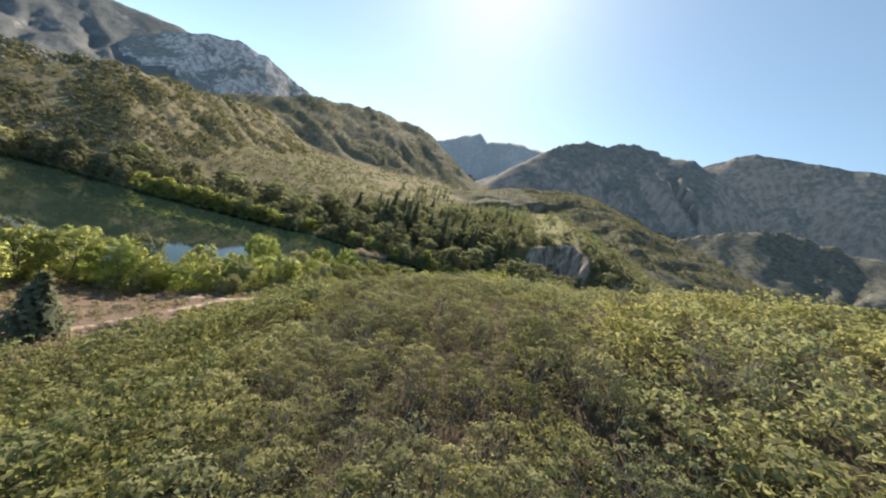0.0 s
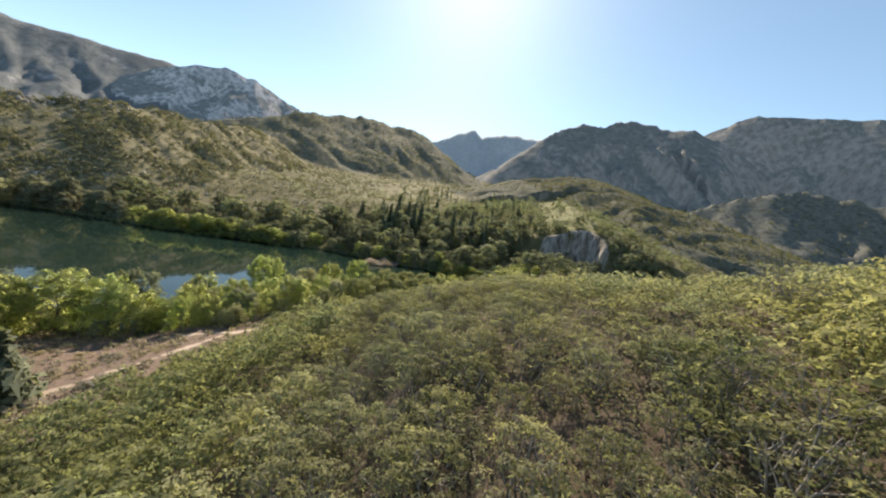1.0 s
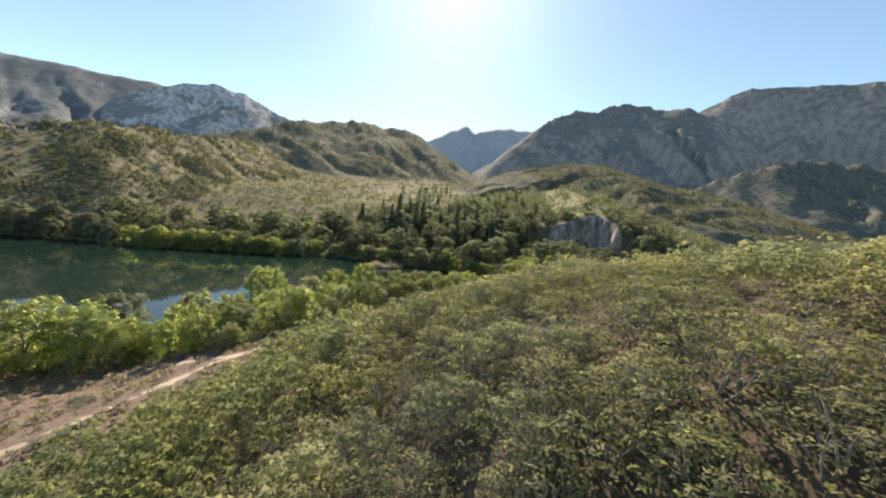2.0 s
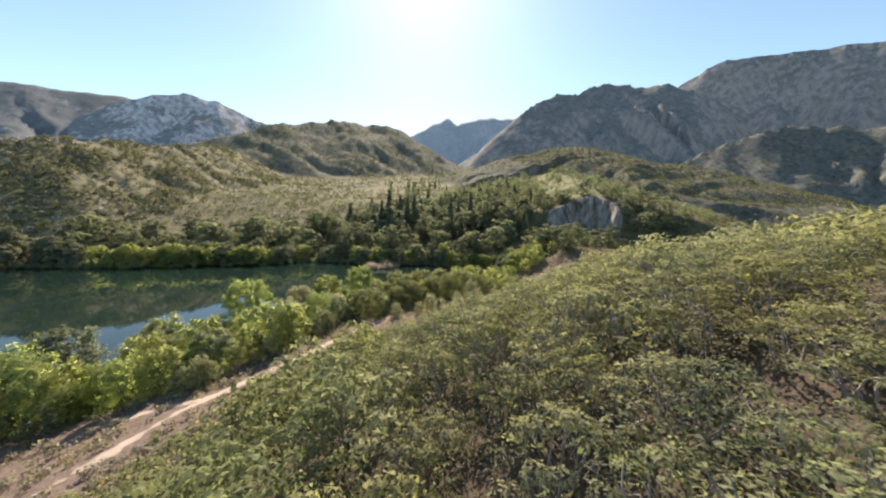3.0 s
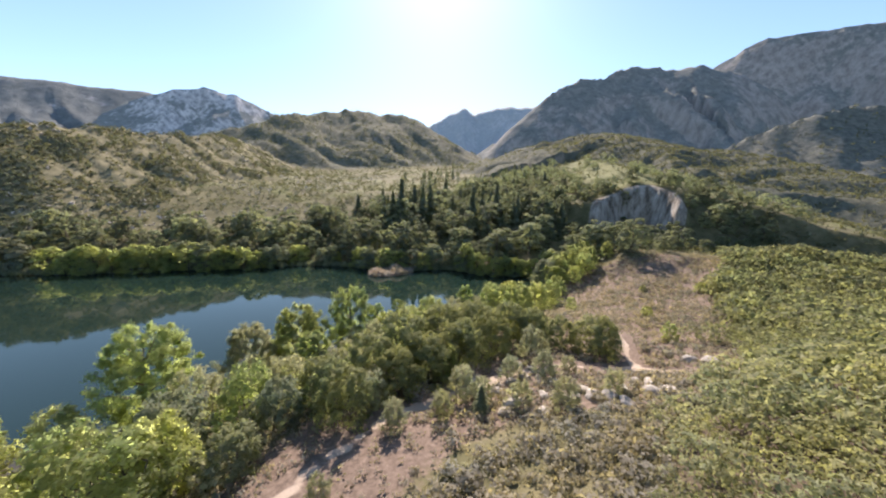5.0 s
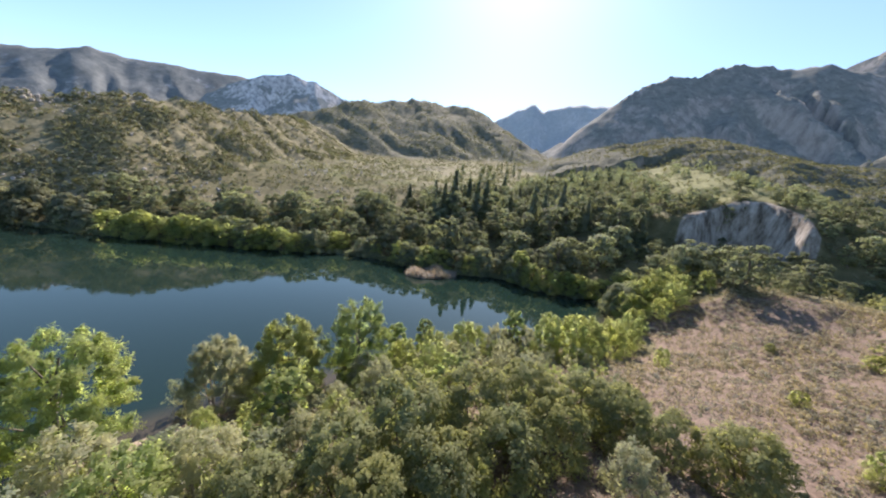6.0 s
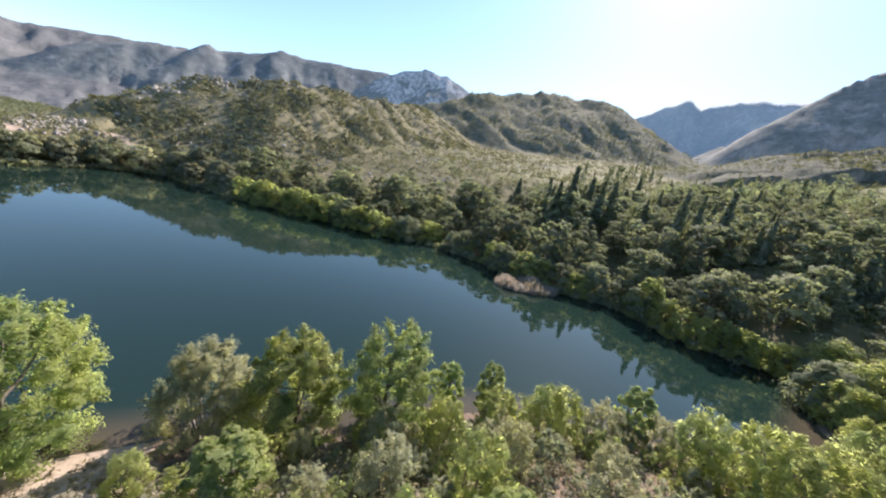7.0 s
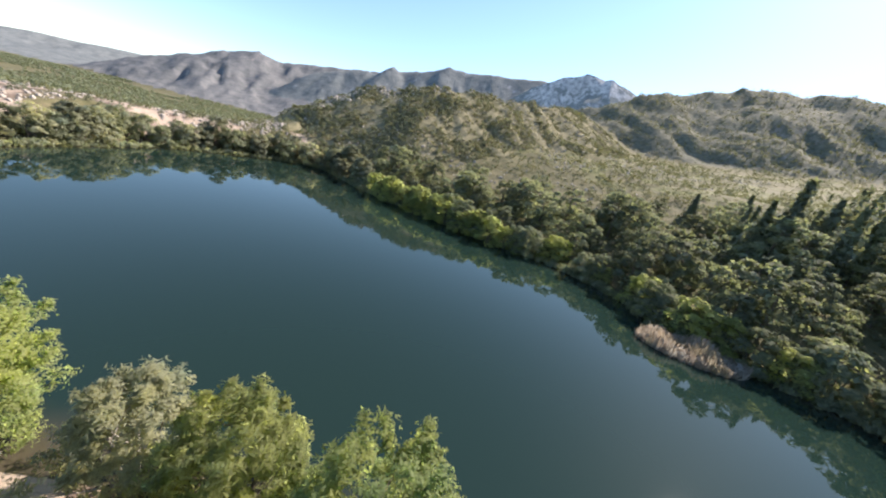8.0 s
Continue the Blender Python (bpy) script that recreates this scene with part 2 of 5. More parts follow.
def smooth(a, b, v):
    t = np.clip((np.asarray(v, float) - a) / (b - a), 0, 1)
    return t * t * (3 - 2 * t)


def rounded(nodes, per=5):
    """A closed outline through the nodes, smoothed."""
    p = np.array(nodes, float)
    out = []
    for i in range(len(p)):
        a, b, c, d = p[i - 1], p[i], p[(i + 1) % len(p)], p[(i + 2) % len(p)]
        for t in np.arange(per) / per:
            out.append(0.5 * (2 * b + (c - a) * t + (2 * a - 5 * b + 4 * c - d) * t * t + (3 * b - a - 3 * c + d) * t**3))
    return np.array(out)


LAKE = rounded([(-37.5, 28), (-33.5, 34), (-29.6, 39.2), (-24, 45.2), (-17, 52), (-8, 62), (2, 67), (16, 75), (28, 82), (34, 93), (39, 103), (42, 109.5), (36, 113), (25, 113), (15, 117.5), (8, 123.5),
                (-1, 122), (-12, 121), (-24, 121), (-32, 124.5), (-44, 126), (-57, 124), (-68, 119), (-86, 114.5), (-100, 111), (-113, 105.5), (-136, 101), (-160, 99.5), (-174, 98), (-182, 85), (-181, 70), (-178, 55), (-172, 38),
                (-159, 25), (-148, 14), (-134, 6), (-110, 0), (-80, 6), (-52, 18)])


def lake_distance(x, y):
    """Metres from the shoreline; negative on the water."""
    shape = np.shape(x)
    p = np.stack([np.ravel(x), np.ravel(y)], 1).astype(float)
    best, inside = np.full(len(p), 1e9), np.zeros(len(p), bool)
    near = (np.abs(p[:, 0] + 60) < 1500) & (np.abs(p[:, 1] - 60) < 1500)
    q = p[near]
    nb, ni = np.full(len(q), 1e9), np.zeros(len(q), bool)
    for a, b in zip(LAKE, np.roll(LAKE, -1, 0)):
        ab = b - a
        t = np.clip(((q - a) @ ab) / (ab @ ab + 1e-9), 0, 1)
        nb = np.minimum(nb, np.hypot(q[:, 0] - a[0] - t * ab[0], q[:, 1] - a[1] - t * ab[1]))
        if a[1] != b[1]:
            cross = ((a[1] > q[:, 1]) != (b[1] > q[:, 1])) & (q[:, 0] < a[0] + (q[:, 1] - a[1]) / (b[1] - a[1]) * ab[0])
            ni ^= cross
    best[near], inside[near] = nb, ni
    best[~near] = np.hypot(p[~near, 0] + 60, p[~near, 1] - 60) - 90
    return np.where(inside, -best, best).reshape(shape)


# crests: plan and height of each ridge, then its slope and how deep its gullies cut
CRESTS = {
    "left_hill": ([(-270, 85, 14), (-258, 120, 31), (-256, 135, 41), (-254, 155, 54), (-246, 172, 58), (-233, 188, 66), (-229, 200, 67), (-226, 222, 69), (-221, 250, 72), (-219, 290, 77), (-222, 340, 86), (-236, 400, 93), (-300, 520, 110)], 0.58, 0.06, 0.03),
    "middle_hill": ([(-369, 560, 129), (-337, 627, 156), (-312, 666, 181), (-289, 706, 198), (-277, 749, 204), (-257, 779, 221), (-181, 838, 244), (-132, 871, 241), (-77, 906, 252), (-50, 935, 240), (-27, 945, 227), (10, 946, 195)], 0.58, 0.065, 0.014),
    "gap_mountain": ([(-182, 2998, 592), (-96, 3002, 666), (57, 3002, 747), (190, 2997, 819), (260, 2992, 855), (362, 2981, 798), (487, 2964, 833), (657, 2930, 875), (723, 2914, 843), (885, 2869, 863), (1084, 2800, 882)], 1.05, 0.16, 0.012),
    "rock_mountain": ([(-1518, 1730, 475), (-1438, 1798, 528), (-1364, 1855, 574), (-1259, 1928, 610), (-1202, 1964, 601), (-1153, 1993, 593), (-1076, 2036, 564), (-994, 2077, 534), (-861, 2136, 471)], 1.05, 0.2, 0.012),
    "spire_ridge": ([(-2411, 723, 275), (-2366, 867, 335), (-2309, 1015, 376), (-2276, 1091, 374), (-2248, 1149, 402), (-2238, 1169, 446), (-2218, 1207, 422), (-2122, 1375, 479), (-2051, 1480, 534), (-1968, 1593, 535), (-1842, 1740, 563), (-1759, 1826, 563), (-1607, 1964, 592), (-1501, 2048, 585)], 0.75, 0.12, 0.009),
    "brown_mountain": ([(-2974, -393, -6), (-2988, -276, 51), (-3002, -110, 134), (-3006, 72, 207), (-3003, 176, 225), (-2996, 286, 296), (-2973, 485, 354), (-2948, 630, 333), (-2914, 778, 360), (-2872, 932, 391), (-2786, 1170, 434), (-2676, 1411, 480)], 0.5, 0.12, 0.016),
    "plain_mountain": ([(-4182, -979, 102), (-4216, -827, 124), (-4252, -631, 131), (-4282, -408, 155), (-4299, -188, 168)], 0.2, 0.1, 0.01),
    "right_mountain": ([(259, 1123, 242), (293, 1137, 300), (342, 1166, 355), (401, 1193, 410), (472, 1216, 454), (527, 1239, 480), (638, 1268, 501), (701, 1291, 538), (766, 1314, 564), (886, 1325, 565), (1021, 1293, 568), (1138, 1266, 542)], 0.95, 0.42, 0.01),
    "right_ridge": ([(1386, 1838, 706), (1483, 1760, 771), (1553, 1699, 830), (1613, 1642, 849), (1716, 1534, 840), (1808, 1425, 815), (1888, 1318, 799), (1943, 1234, 785), (2250, 481, 700), (2300, -400, 500)], 1.3, 0.24, 0.008),
    "wooded_spur": ([(470, 575, 108), (510, 565, 128), (551, 567, 151), (582, 550, 167), (626, 531, 187), (690, 530, 200), (760, 471, 190), (846, 311, 187)], 0.85, 0.2, 0.012),
    "scrub_slope": ([(239, 661, 140), (274, 629, 158), (306, 595, 159), (349, 551, 132), (376, 479, 110), (381, 418, 104), (409, 325, 45)], 0.33, 0.14, 0.015),
    "knoll": ([(67, 428, 48), (100, 440, 56), (130, 411, 64), (149, 362, 69), (150, 318, 72), (141, 262, 62), (130, 215, 53), (121, 182, 44), (129, 163, 36), (142, 144, 25), (152, 131, 19), (165, 122, 15), (200, 112, 10)], 0.34, 0.08, 0.01),
}
CLIFF = [(101, 179), (124, 162)]
TRAILS = [[(-34, -20), (-29, -13.5), (-26, -9), (-24, -4), (-20.3, 0.6), (-17, 3.4), (-12.6, 9.3), (-8.4, 15.2), (-3.5, 21), (6, 26), (14, 29), (20, 29.6), (25, 30), (29, 27), (36, 25), (46, 28)],
          [(25, 30), (26, 34), (28, 38), (30, 44)], [(-22, -1.2), (-26, -1.8), (-31.8, -2.4)]]


def to_polyline(x, y, nodes):
    """Distance to a polyline."""
    best = np.full(np.shape(x), 1e9)
    for a, b in zip(nodes, nodes[1:]):
        dx, dy = b[0] - a[0], b[1] - a[1]
        t = np.clip(((x - a[0]) * dx + (y - a[1]) * dy) / (dx * dx + dy * dy), 0, 1)
        best = np.minimum(np.hypot(x - a[0] - t * dx, y - a[1] - t * dy), best)
    return best


def along(x, y, nodes):
    """How far along a polyline its nearest point lies."""
    best, place, run = np.full(np.shape(x), 1e9), np.zeros(np.shape(x)), 0.0
    for a, b in zip(nodes, nodes[1:]):
        dx, dy = b[0] - a[0], b[1] - a[1]
        le = math.hypot(dx, dy)
        t = np.clip(((x - a[0]) * dx + (y - a[1]) * dy) / (le * le), 0, 1)
        d = np.hypot(x - a[0] - t * dx, y - a[1] - t * dy)
        place = np.where(d < best, run + t * le, place)
        best = np.minimum(d, best)
        run += le
    return place


def crest_height(x, y, nodes, slope):
    """The height of the slopes that fall away from a crest: the highest of those of its stretches."""
    best = np.full(np.shape(x), -1e9)
    for a, b in zip(nodes, nodes[1:]):
        dx, dy = b[0] - a[0], b[1] - a[1]
        t = np.clip(((x - a[0]) * dx + (y - a[1]) * dy) / (dx * dx + dy * dy), 0, 1)
        best = np.maximum(best, a[2] + t * (b[2] - a[2]) - slope * np.hypot(x - a[0] - t * dx, y - a[1] - t * dy))
    return best


def scar_frame(x, y):
    """Metres along the scar's top edge and behind it, and the ribs of its face."""
    u, side = (x - 112.5) * 0.804 - (y - 170.5) * 0.594, (x - 112.5) * 0.594 + (y - 170.5) * 0.804
    return u, side, fbm(u, side * 0.25, 5.0, 4, 3)


def on_scar(x, y):
    """Where the scar's bare face lies."""
    u, side, rib = scar_frame(x, y)
    grown = (u < -3 + 4 * rib) & (side > -13 - 0.35 * u + 5 * rib)
    return (np.hypot((u - 1) / 20.0, (side + 24) / 25.0) < 1.06) & (side > -22) & (side < 1.5) & ~grown & (rib < 0.32)


def middle_line(x):
    return np.where(x < 46, 97 + 0.17 * (x - 46) - 0.0006 * np.minimum(x, 0) ** 2, 108 + 0.32 * (x - 46))


def near_ground(x, y, d):
    """The bank that the camera flies over: a flat bench, a shore and an oak-covered hill."""
    bench = 10.2 * (1 - np.exp(-((np.maximum(d, 0) / 20.5) ** 1.25))) - 2.2 * smooth(8, 30, x) * smooth(8, 30, y)
    south = smooth(-5, -25, y)
    u = 0.75 * x - 0.66 * np.maximum(y, -25) - 0.25 * np.maximum(-25 - y, 0) - 0.6 * np.maximum(-x, 0) * south
    hill = 13.5 * smooth(-14, 30, u) * smooth(60, -15, y) + 8.0 * smooth(24, 95, u) * smooth(45, -20, y)
    hill = hill + (4.0 * smooth(-2, 11, x) + 4.2 * smooth(9, 38, x)) * smooth(-13, -40, y) * (1 - 0.5 * smooth(-42, -68, y))
    west = smooth(-8, -50, x + 0.15 * y)
    return bench * (1 - 0.75 * west) + hill + fbm(x, y, 14, 3, 5) * 0.5 * smooth(2, 20, d)


def far_ground(x, y, d):
    dd = np.maximum(d, 0)
    side_valley = smooth(130, 235, x - 0.22 * (y - 150)) * smooth(620, 380, y)
    rise = 0.26 * np.minimum(dd, 125) + 0.14 * np.maximum(dd - 125, 0) * smooth(-700, 0, x)
    return rise * (1 - side_valley) + 10.0 * side_valley + fbm(x, y, 40, 3, 6) * 1.5 * smooth(3, 60, d)


def plain(x, y, d):
    """West of the lake a stony bank, then the falling plain."""
    bank = 11 * smooth(0, 16, d) * smooth(140, 40, d)
    return bank - 0.05 * np.clip(d - 60, 0, 900) + 2 * fbm(x, y, 60, 3, 8) * smooth(60, 160, d)


def land(x, y):
    """Height of the ground and the number of the ridge that it belongs to (0: the valley)."""
    x, y = np.asarray(x, float), np.asarray(y, float)
    d = lake_distance(x, y)
    wide = 10 + 0.4 * np.clip(x - 60, 0, 120)
    north = smooth(-wide, wide, y - middle_line(x))
    west = smooth(-135, -185, x + 0.0 * y) * smooth(140, 95, y + 0.25 * (x + 160))
    h = near_ground(x, y, d) * (1 - north) + far_ground(x, y, d) * north
    h = h * (1 - west) + plain(x, y, d) * west
    far_west = smooth(-260, -700, x) * smooth(700, 250, y - 0.5 * (-x - 400))
    h = h * (1 - far_west) + plain(x, y, d) * far_west
    which = np.zeros(x.shape, int)
    for k, (nodes, slope, cut, jag) in enumerate(CRESTS.values(), 1):
        c = np.array(nodes)
        size = max(np.ptp(c[:, 0]), np.ptp(c[:, 1]))
        reach = (c[:, 2].max() + 90) / slope + 60
        some = (x > c[:, 0].min() - reach) & (x < c[:, 0].max() + reach) & (y > c[:, 1].min() - reach) & (y < c[:, 1].max() + reach)
        if not some.any():
            continue
        xs, ys = x[some], y[some]
        w = c[:, 2].max()
        dist, run = to_polyline(xs, ys, nodes), along(xs, ys, nodes)
        fade = smooth(0, 0.25 * w, dist)
        q = run + 0.2 * w * fbm(xs, ys, 0.55 * w + 10, 3, 40 + k)
        gully = 0.3 - np.abs(fbm(q, dist * 0.3, 0.36 * w + 14, 4, 90 + k))
        rill = 0.3 - np.abs(fbm(q, dist * 0.4, 0.085 * w + 6, 3, 70 + k))
        deep = np.minimum(dist, 0.55 * w + 10) * (1 - 0.85 * smooth(0.45, 0.95, dist * slope / w))
        r = crest_height(xs, ys, nodes, slope) + cut * deep * (1.5 * gully + 0.3 * rill * fade)
        r = r + fbm(run, dist * 0.5, 0.07 * w + 3, 4, 20 + k) * jag * w + fbm(xs, ys, 22, 2, 140 + k) * 2.2 * smooth(60, 250, w)
        # the far ranges run out in gentle aprons
        r = r + (0.45 * np.maximum(0, dist * slope - 0.5 * w) if c[:, 0].max() < -1500 else 0.0)
        soft = 2.5 + 0.035 * w
        hs = h[some]
        both = np.maximum(hs, r) + soft * 0.5 * np.exp(-np.abs(hs - r) / soft) * smooth(8, 40, d[some])
        which[some] = np.where(r > hs, k, which[some])
        h[some] = both
    # a bare scar is cut into the knoll's flank, and a lower bank along the tail of its crest
    u, side, rib = scar_frame(x, y)
    bowl = np.hypot((u - 1) / 20.0, (side + 24) / 25.0) + 0.05 * rib
    foot = 12.5 + 30 * smooth(0.5, 1.02, bowl) ** 1.2 + 2.6 * rib * smooth(0.5, 0.75, bowl) * smooth(1.05, 0.9, bowl)
    front = smooth(1.06, 0.98, bowl) * smooth(2.5, 0.0, side)
    h = h * (1 - front) + np.minimum(h, foot) * front
    low = smooth(-19, -27, side) * smooth(-110, -70, side) * smooth(46, 30, np.abs(u - 4))
    h = h * (1 - low) + np.minimum(h, 9.5 + 0.05 * np.abs(side + 30)) * low
    bank = smooth(1.0, -3.0, side) * smooth(16, 26, u) * smooth(105, 85, u) * smooth(-70, -50, side)
    brink = np.interp(u, [15, 22, 40, 54, 70, 100], [40, 36, 28, 20.5, 16, 11]) + 1.2 * rib
    h = h * (1 - bank) + np.minimum(h, np.maximum(9.5, brink + 0.62 * side)) * bank
    h = np.maximum(h, np.where((d > 6) & (x > -210), 0.6, -99)) if np.ndim(h) else h
    h = np.where(d > 0, np.minimum(h, 0.3 + 0.4 * d + 0.25 * np.maximum(d - 18, 0)), h)
    shore = smooth(0, 9, d)
    h = np.where(d < 0, np.maximum(0.22 * d - 0.15, -7), h * shore + (0.05 * d - 0.1) * (1 - shore))
    return h, which


def height(x, y):
    return land(np.atleast_1d(np.asarray(x, float)), np.atleast_1d(np.asarray(y, float)))[0]


# ---------------------------------------------------------------- mesh helpers


def quads_mesh(name, verts, quads, mat, smooth_faces=False):
    me = bpy.data.meshes.new(name)
    quads = np.asarray(quads, np.int32)
    n, c = quads.shape
    me.vertices.add(len(verts))
    me.vertices.foreach_set("co", np.asarray(verts, np.float32).ravel())
    me.loops.add(c * n)
    me.loops.foreach_set("vertex_index", quads.ravel())
    me.polygons.add(n)
    me.polygons.foreach_set("loop_start", np.arange(0, c * n, c, dtype=np.int32))
    me.polygons.foreach_set("use_smooth", np.full(n, smooth_faces))
    me.update(calc_edges=True)
    me.materials.append(mat)
    return me


def leaf_verts(rng, centres, outward, size, long=1.0, wide=0.6, droop=0.0, ragged=0.5):
    """Pointed leaves or sprays at the centres, each three vertices."""
    n = len(centres)
    normal = outward * 0.95 + rng.normal(0, ragged, (n, 3)) + (0, 0, 0.35)
    normal /= np.linalg.norm(normal, axis=1, keepdims=True) + 1e-9
    t = np.cross(normal, rng.normal(0, 1, (n, 3)))
    t /= np.linalg.norm(t, axis=1, keepdims=True) + 1e-9
    b = np.cross(normal, t)
    t[:, 2] -= droop
    s = (size * rng.uniform(0.6, 1.35, n))[:, None]
    v = np.stack([centres - t * s * long * 0.8 - b * s * wide, centres + t * s * long * 1.2, centres - t * s * long * 0.8 + b * s * wide], 1)
    face = outward + 0.45 * normal + (0, 0, 0.15)
    face /= np.linalg.norm(face, axis=1, keepdims=True) + 1e-9
    return np.concatenate([v, np.repeat(face[:, None], 3, 1)], 2).reshape(-1, 6)


def leaf_mesh(name, verts, mat):
    me = quads_mesh(name, verts[:, :3], np.arange(len(verts)).reshape(-1, 3), mat, True)
    me.normals_split_custom_set_from_vertices(verts[:, 3:].astype(np.float32))
    return me


def clump_leaves(rng, blobs, per, size, flat=0.8, heart=None, shell=(0.45, 1.2), **kw):
    """Leaves in the outer shell of each blob (x, y, z, radius)."""
    out = []
    for x, y, z, r in blobs:
        n = max(3, int(per * rng.uniform(0.8, 1.2)))
        way = rng.normal(0, 1, (n, 3))
        way[:, 2] = np.where(way[:, 2] < -0.5, -way[:, 2], way[:, 2])
        way /= np.linalg.norm(way, axis=1, keepdims=True)
        far = r * rng.uniform(*shell, n) ** 0.8
        pos = np.array([x, y, z]) + way * far[:, None] * (1, 1, flat)
        if heart is not None:
            body = (pos - (0, 0, heart[0])) / (heart[1], heart[1], heart[2])
            way = 0.55 * way + 0.8 * body / (np.linalg.norm(body, axis=1, keepdims=True) + 0.15)
        out.append(leaf_verts(rng, pos, way, size, **kw))
    return np.concatenate(out)


def spray_leaves(rng, heads, per, size, heart, long=1.0, ragged=0.5, lift=0.55):
    """Leaves along shoots that stand out of each head of the crown, thinner to the tip."""
    out = []
    for x, y, z, r in heads:
        body = np.array([x / heart[1], y / heart[1], (z - heart[0]) / heart[2]])
        body = body / (np.linalg.norm(body) + 0.2)
        for _ in range(6):
            way = 0.85 * body + (0, 0, lift) + rng.normal(0, 0.42, 3)
            way /= np.linalg.norm(way)
            n = max(4, int(per / 6 * rng.uniform(0.7, 1.3)))
            t = np.sort(rng.uniform(0, 1, n)) ** 0.85
            far = r * rng.uniform(0.9, 1.75)
            pos = np.array([x, y, z]) + way * (t * far - 0.3 * r)[:, None] + rng.normal(0, 1, (n, 3)) * (0.3 * r * (1.05 - 0.75 * t))[:, None]
            face = 0.45 * body + 0.5 * way + rng.normal(0, 0.25, (n, 3))
            out.append(leaf_verts(rng, pos, face, size, long=long, wide=0.6 / long, ragged=ragged))
    return np.concatenate(out)


def tubes(paths, sides=6):
    """Tapering limbs: each path is a list of (x, y, z, radius)."""
    verts, quads = [], []
    for path in paths:
        start = len(verts)
        for i, (x, y, z, r) in enumerate(path):
            a, b = path[max(i - 1, 0)], path[min(i + 1, len(path) - 1)]
            way = Vector((b[0] - a[0], b[1] - a[1], b[2] - a[2])).normalized()
            p = way.orthogonal().normalized()
            q = way.cross(p)
            for k in range(sides):
                f = 2 * math.pi * k / sides
                v = p * (math.cos(f) * r) + q * (math.sin(f) * r)
                verts.append((x + v.x, y + v.y, z + v.z))
        for i in range(len(path) - 1):
            for k in range(sides):
                m = (k + 1) % sides
                quads.append((start + i * sides + k, start + i * sides + m, start + (i + 1) * sides + m, start + (i + 1) * sides + k))
    return np.array(verts), quads


def part(name, me, parent, label=""):
    ob = new(name, me)
    ob.parent = parent
    if label:
        ob["label"] = label
    return ob


def thing(name, label, category, group=""):
    ob = new(name)
    ob.empty_display_size = 0.5
    return tagged(ob, label, category, group)


def limb(rng, a, b, r0, r1, bend=0.12, steps=4):
    a, b = np.array(a, float), np.array(b, float)
    mid = rng.normal(0, bend * np.linalg.norm(b - a), 3)
    return [(*(a + (b - a) * t + mid * math.sin(math.pi * t)), r0 + (r1 - r0) * t) for t in np.linspace(0, 1, steps)]


def tree(name, label, category, seed, tall, wide, leaf_mat, bark_mat, blobs=30, per=90, size=0.25, low=0.25, stems=1, form="round", group="", long=1.0, tag="crown", ragged=0.5, puff=1.0, feather=0.0):
    """A broad-leaved tree or shrub: tapered stems with limbs, and a crown of leaf clumps with gaps."""
    rng = np.random.default_rng(seed)
    root = thing(name, label, category, group)
    heads, paths = [], []
    for k in range(blobs):
        f = (k + 0.5) / blobs
        z = tall * (low + (0.93 - low) * f**0.85)
        g = (z / tall - low) / (1 - low)
        if form == "tall":
            reach = wide * (0.35 + 0.65 * math.sin(math.pi * min(1, 0.18 + 0.78 * g))) * (1.0 if g < 0.75 else 1.15 - 0.6 * (g - 0.5))
        elif form == "dome":
            reach = wide * math.sqrt(max(0.03, 1 - g**2.2))
        else:
            reach = wide * math.sqrt(max(0.06, 1 - (2 * g - 0.85) ** 2 * 0.75))
        a = k * 2.39996 + rng.uniform(-0.5, 0.5)
        rr = reach * rng.uniform(0.35, 1.0) ** 0.6 * (0.78 if puff >= 1 else rng.uniform(0.7, 1.08))
        r = wide * puff * rng.uniform(0.16, 0.33) * (1.1 - 0.35 * g)
        heads.append((rr * math.cos(a), rr * math.sin(a), z + rng.uniform(-0.05, 0.05) * tall, r))
    thick = 0.028 * tall if stems == 1 else 0.016 * tall
    tops = []
    for s in range(stems):
        a = s * 2.4 + seed
        lean = 0.0 if stems == 1 else wide * 0.45
        top = (lean * math.cos(a), lean * math.sin(a), tall * (0.82 if stems == 1 else 0.7))
        base = (0.12 * stems * math.cos(a), 0.12 * stems * math.sin(a), -0.35)
        paths.append(limb(rng, base, top, thick, thick * 0.25, 0.04, 6))
        tops.append(np.array([p[:3] for p in paths[-1]]))
    for x, y, z, r in heads[:: max(1, blobs // (14 if per > 66 and puff <= 1 else 5))]:
        stem = tops[int(rng.integers(len(tops)))]
        at = stem[np.argmin(np.abs(stem[:, 2] - (z - 0.25 * tall)))]
        paths.append(limb(rng, at, (x, y, z), thick * 0.42, thick * 0.08, 0.1, 4))
    part("trunk", quads_mesh("trunk", *tubes(paths, 5 if per > 66 and puff <= 1 else 3), bark_mat, True), root)
    heart = (tall * (0.35 + 0.3 * low), wide, tall * 0.5)
    if feather:
        leaves = np.concatenate([clump_leaves(rng, heads, per * (1 - feather), size, heart=heart, long=long, wide=0.6 / long, ragged=ragged), spray_leaves(rng, heads, per * feather, size, heart, long, ragged)])
    else:
        leaves = clump_leaves(rng, heads, per, size, heart=heart, long=long, wide=0.6 / long, ragged=ragged)
    part(tag, leaf_mesh(tag, leaves, leaf_mat), root)
    return root


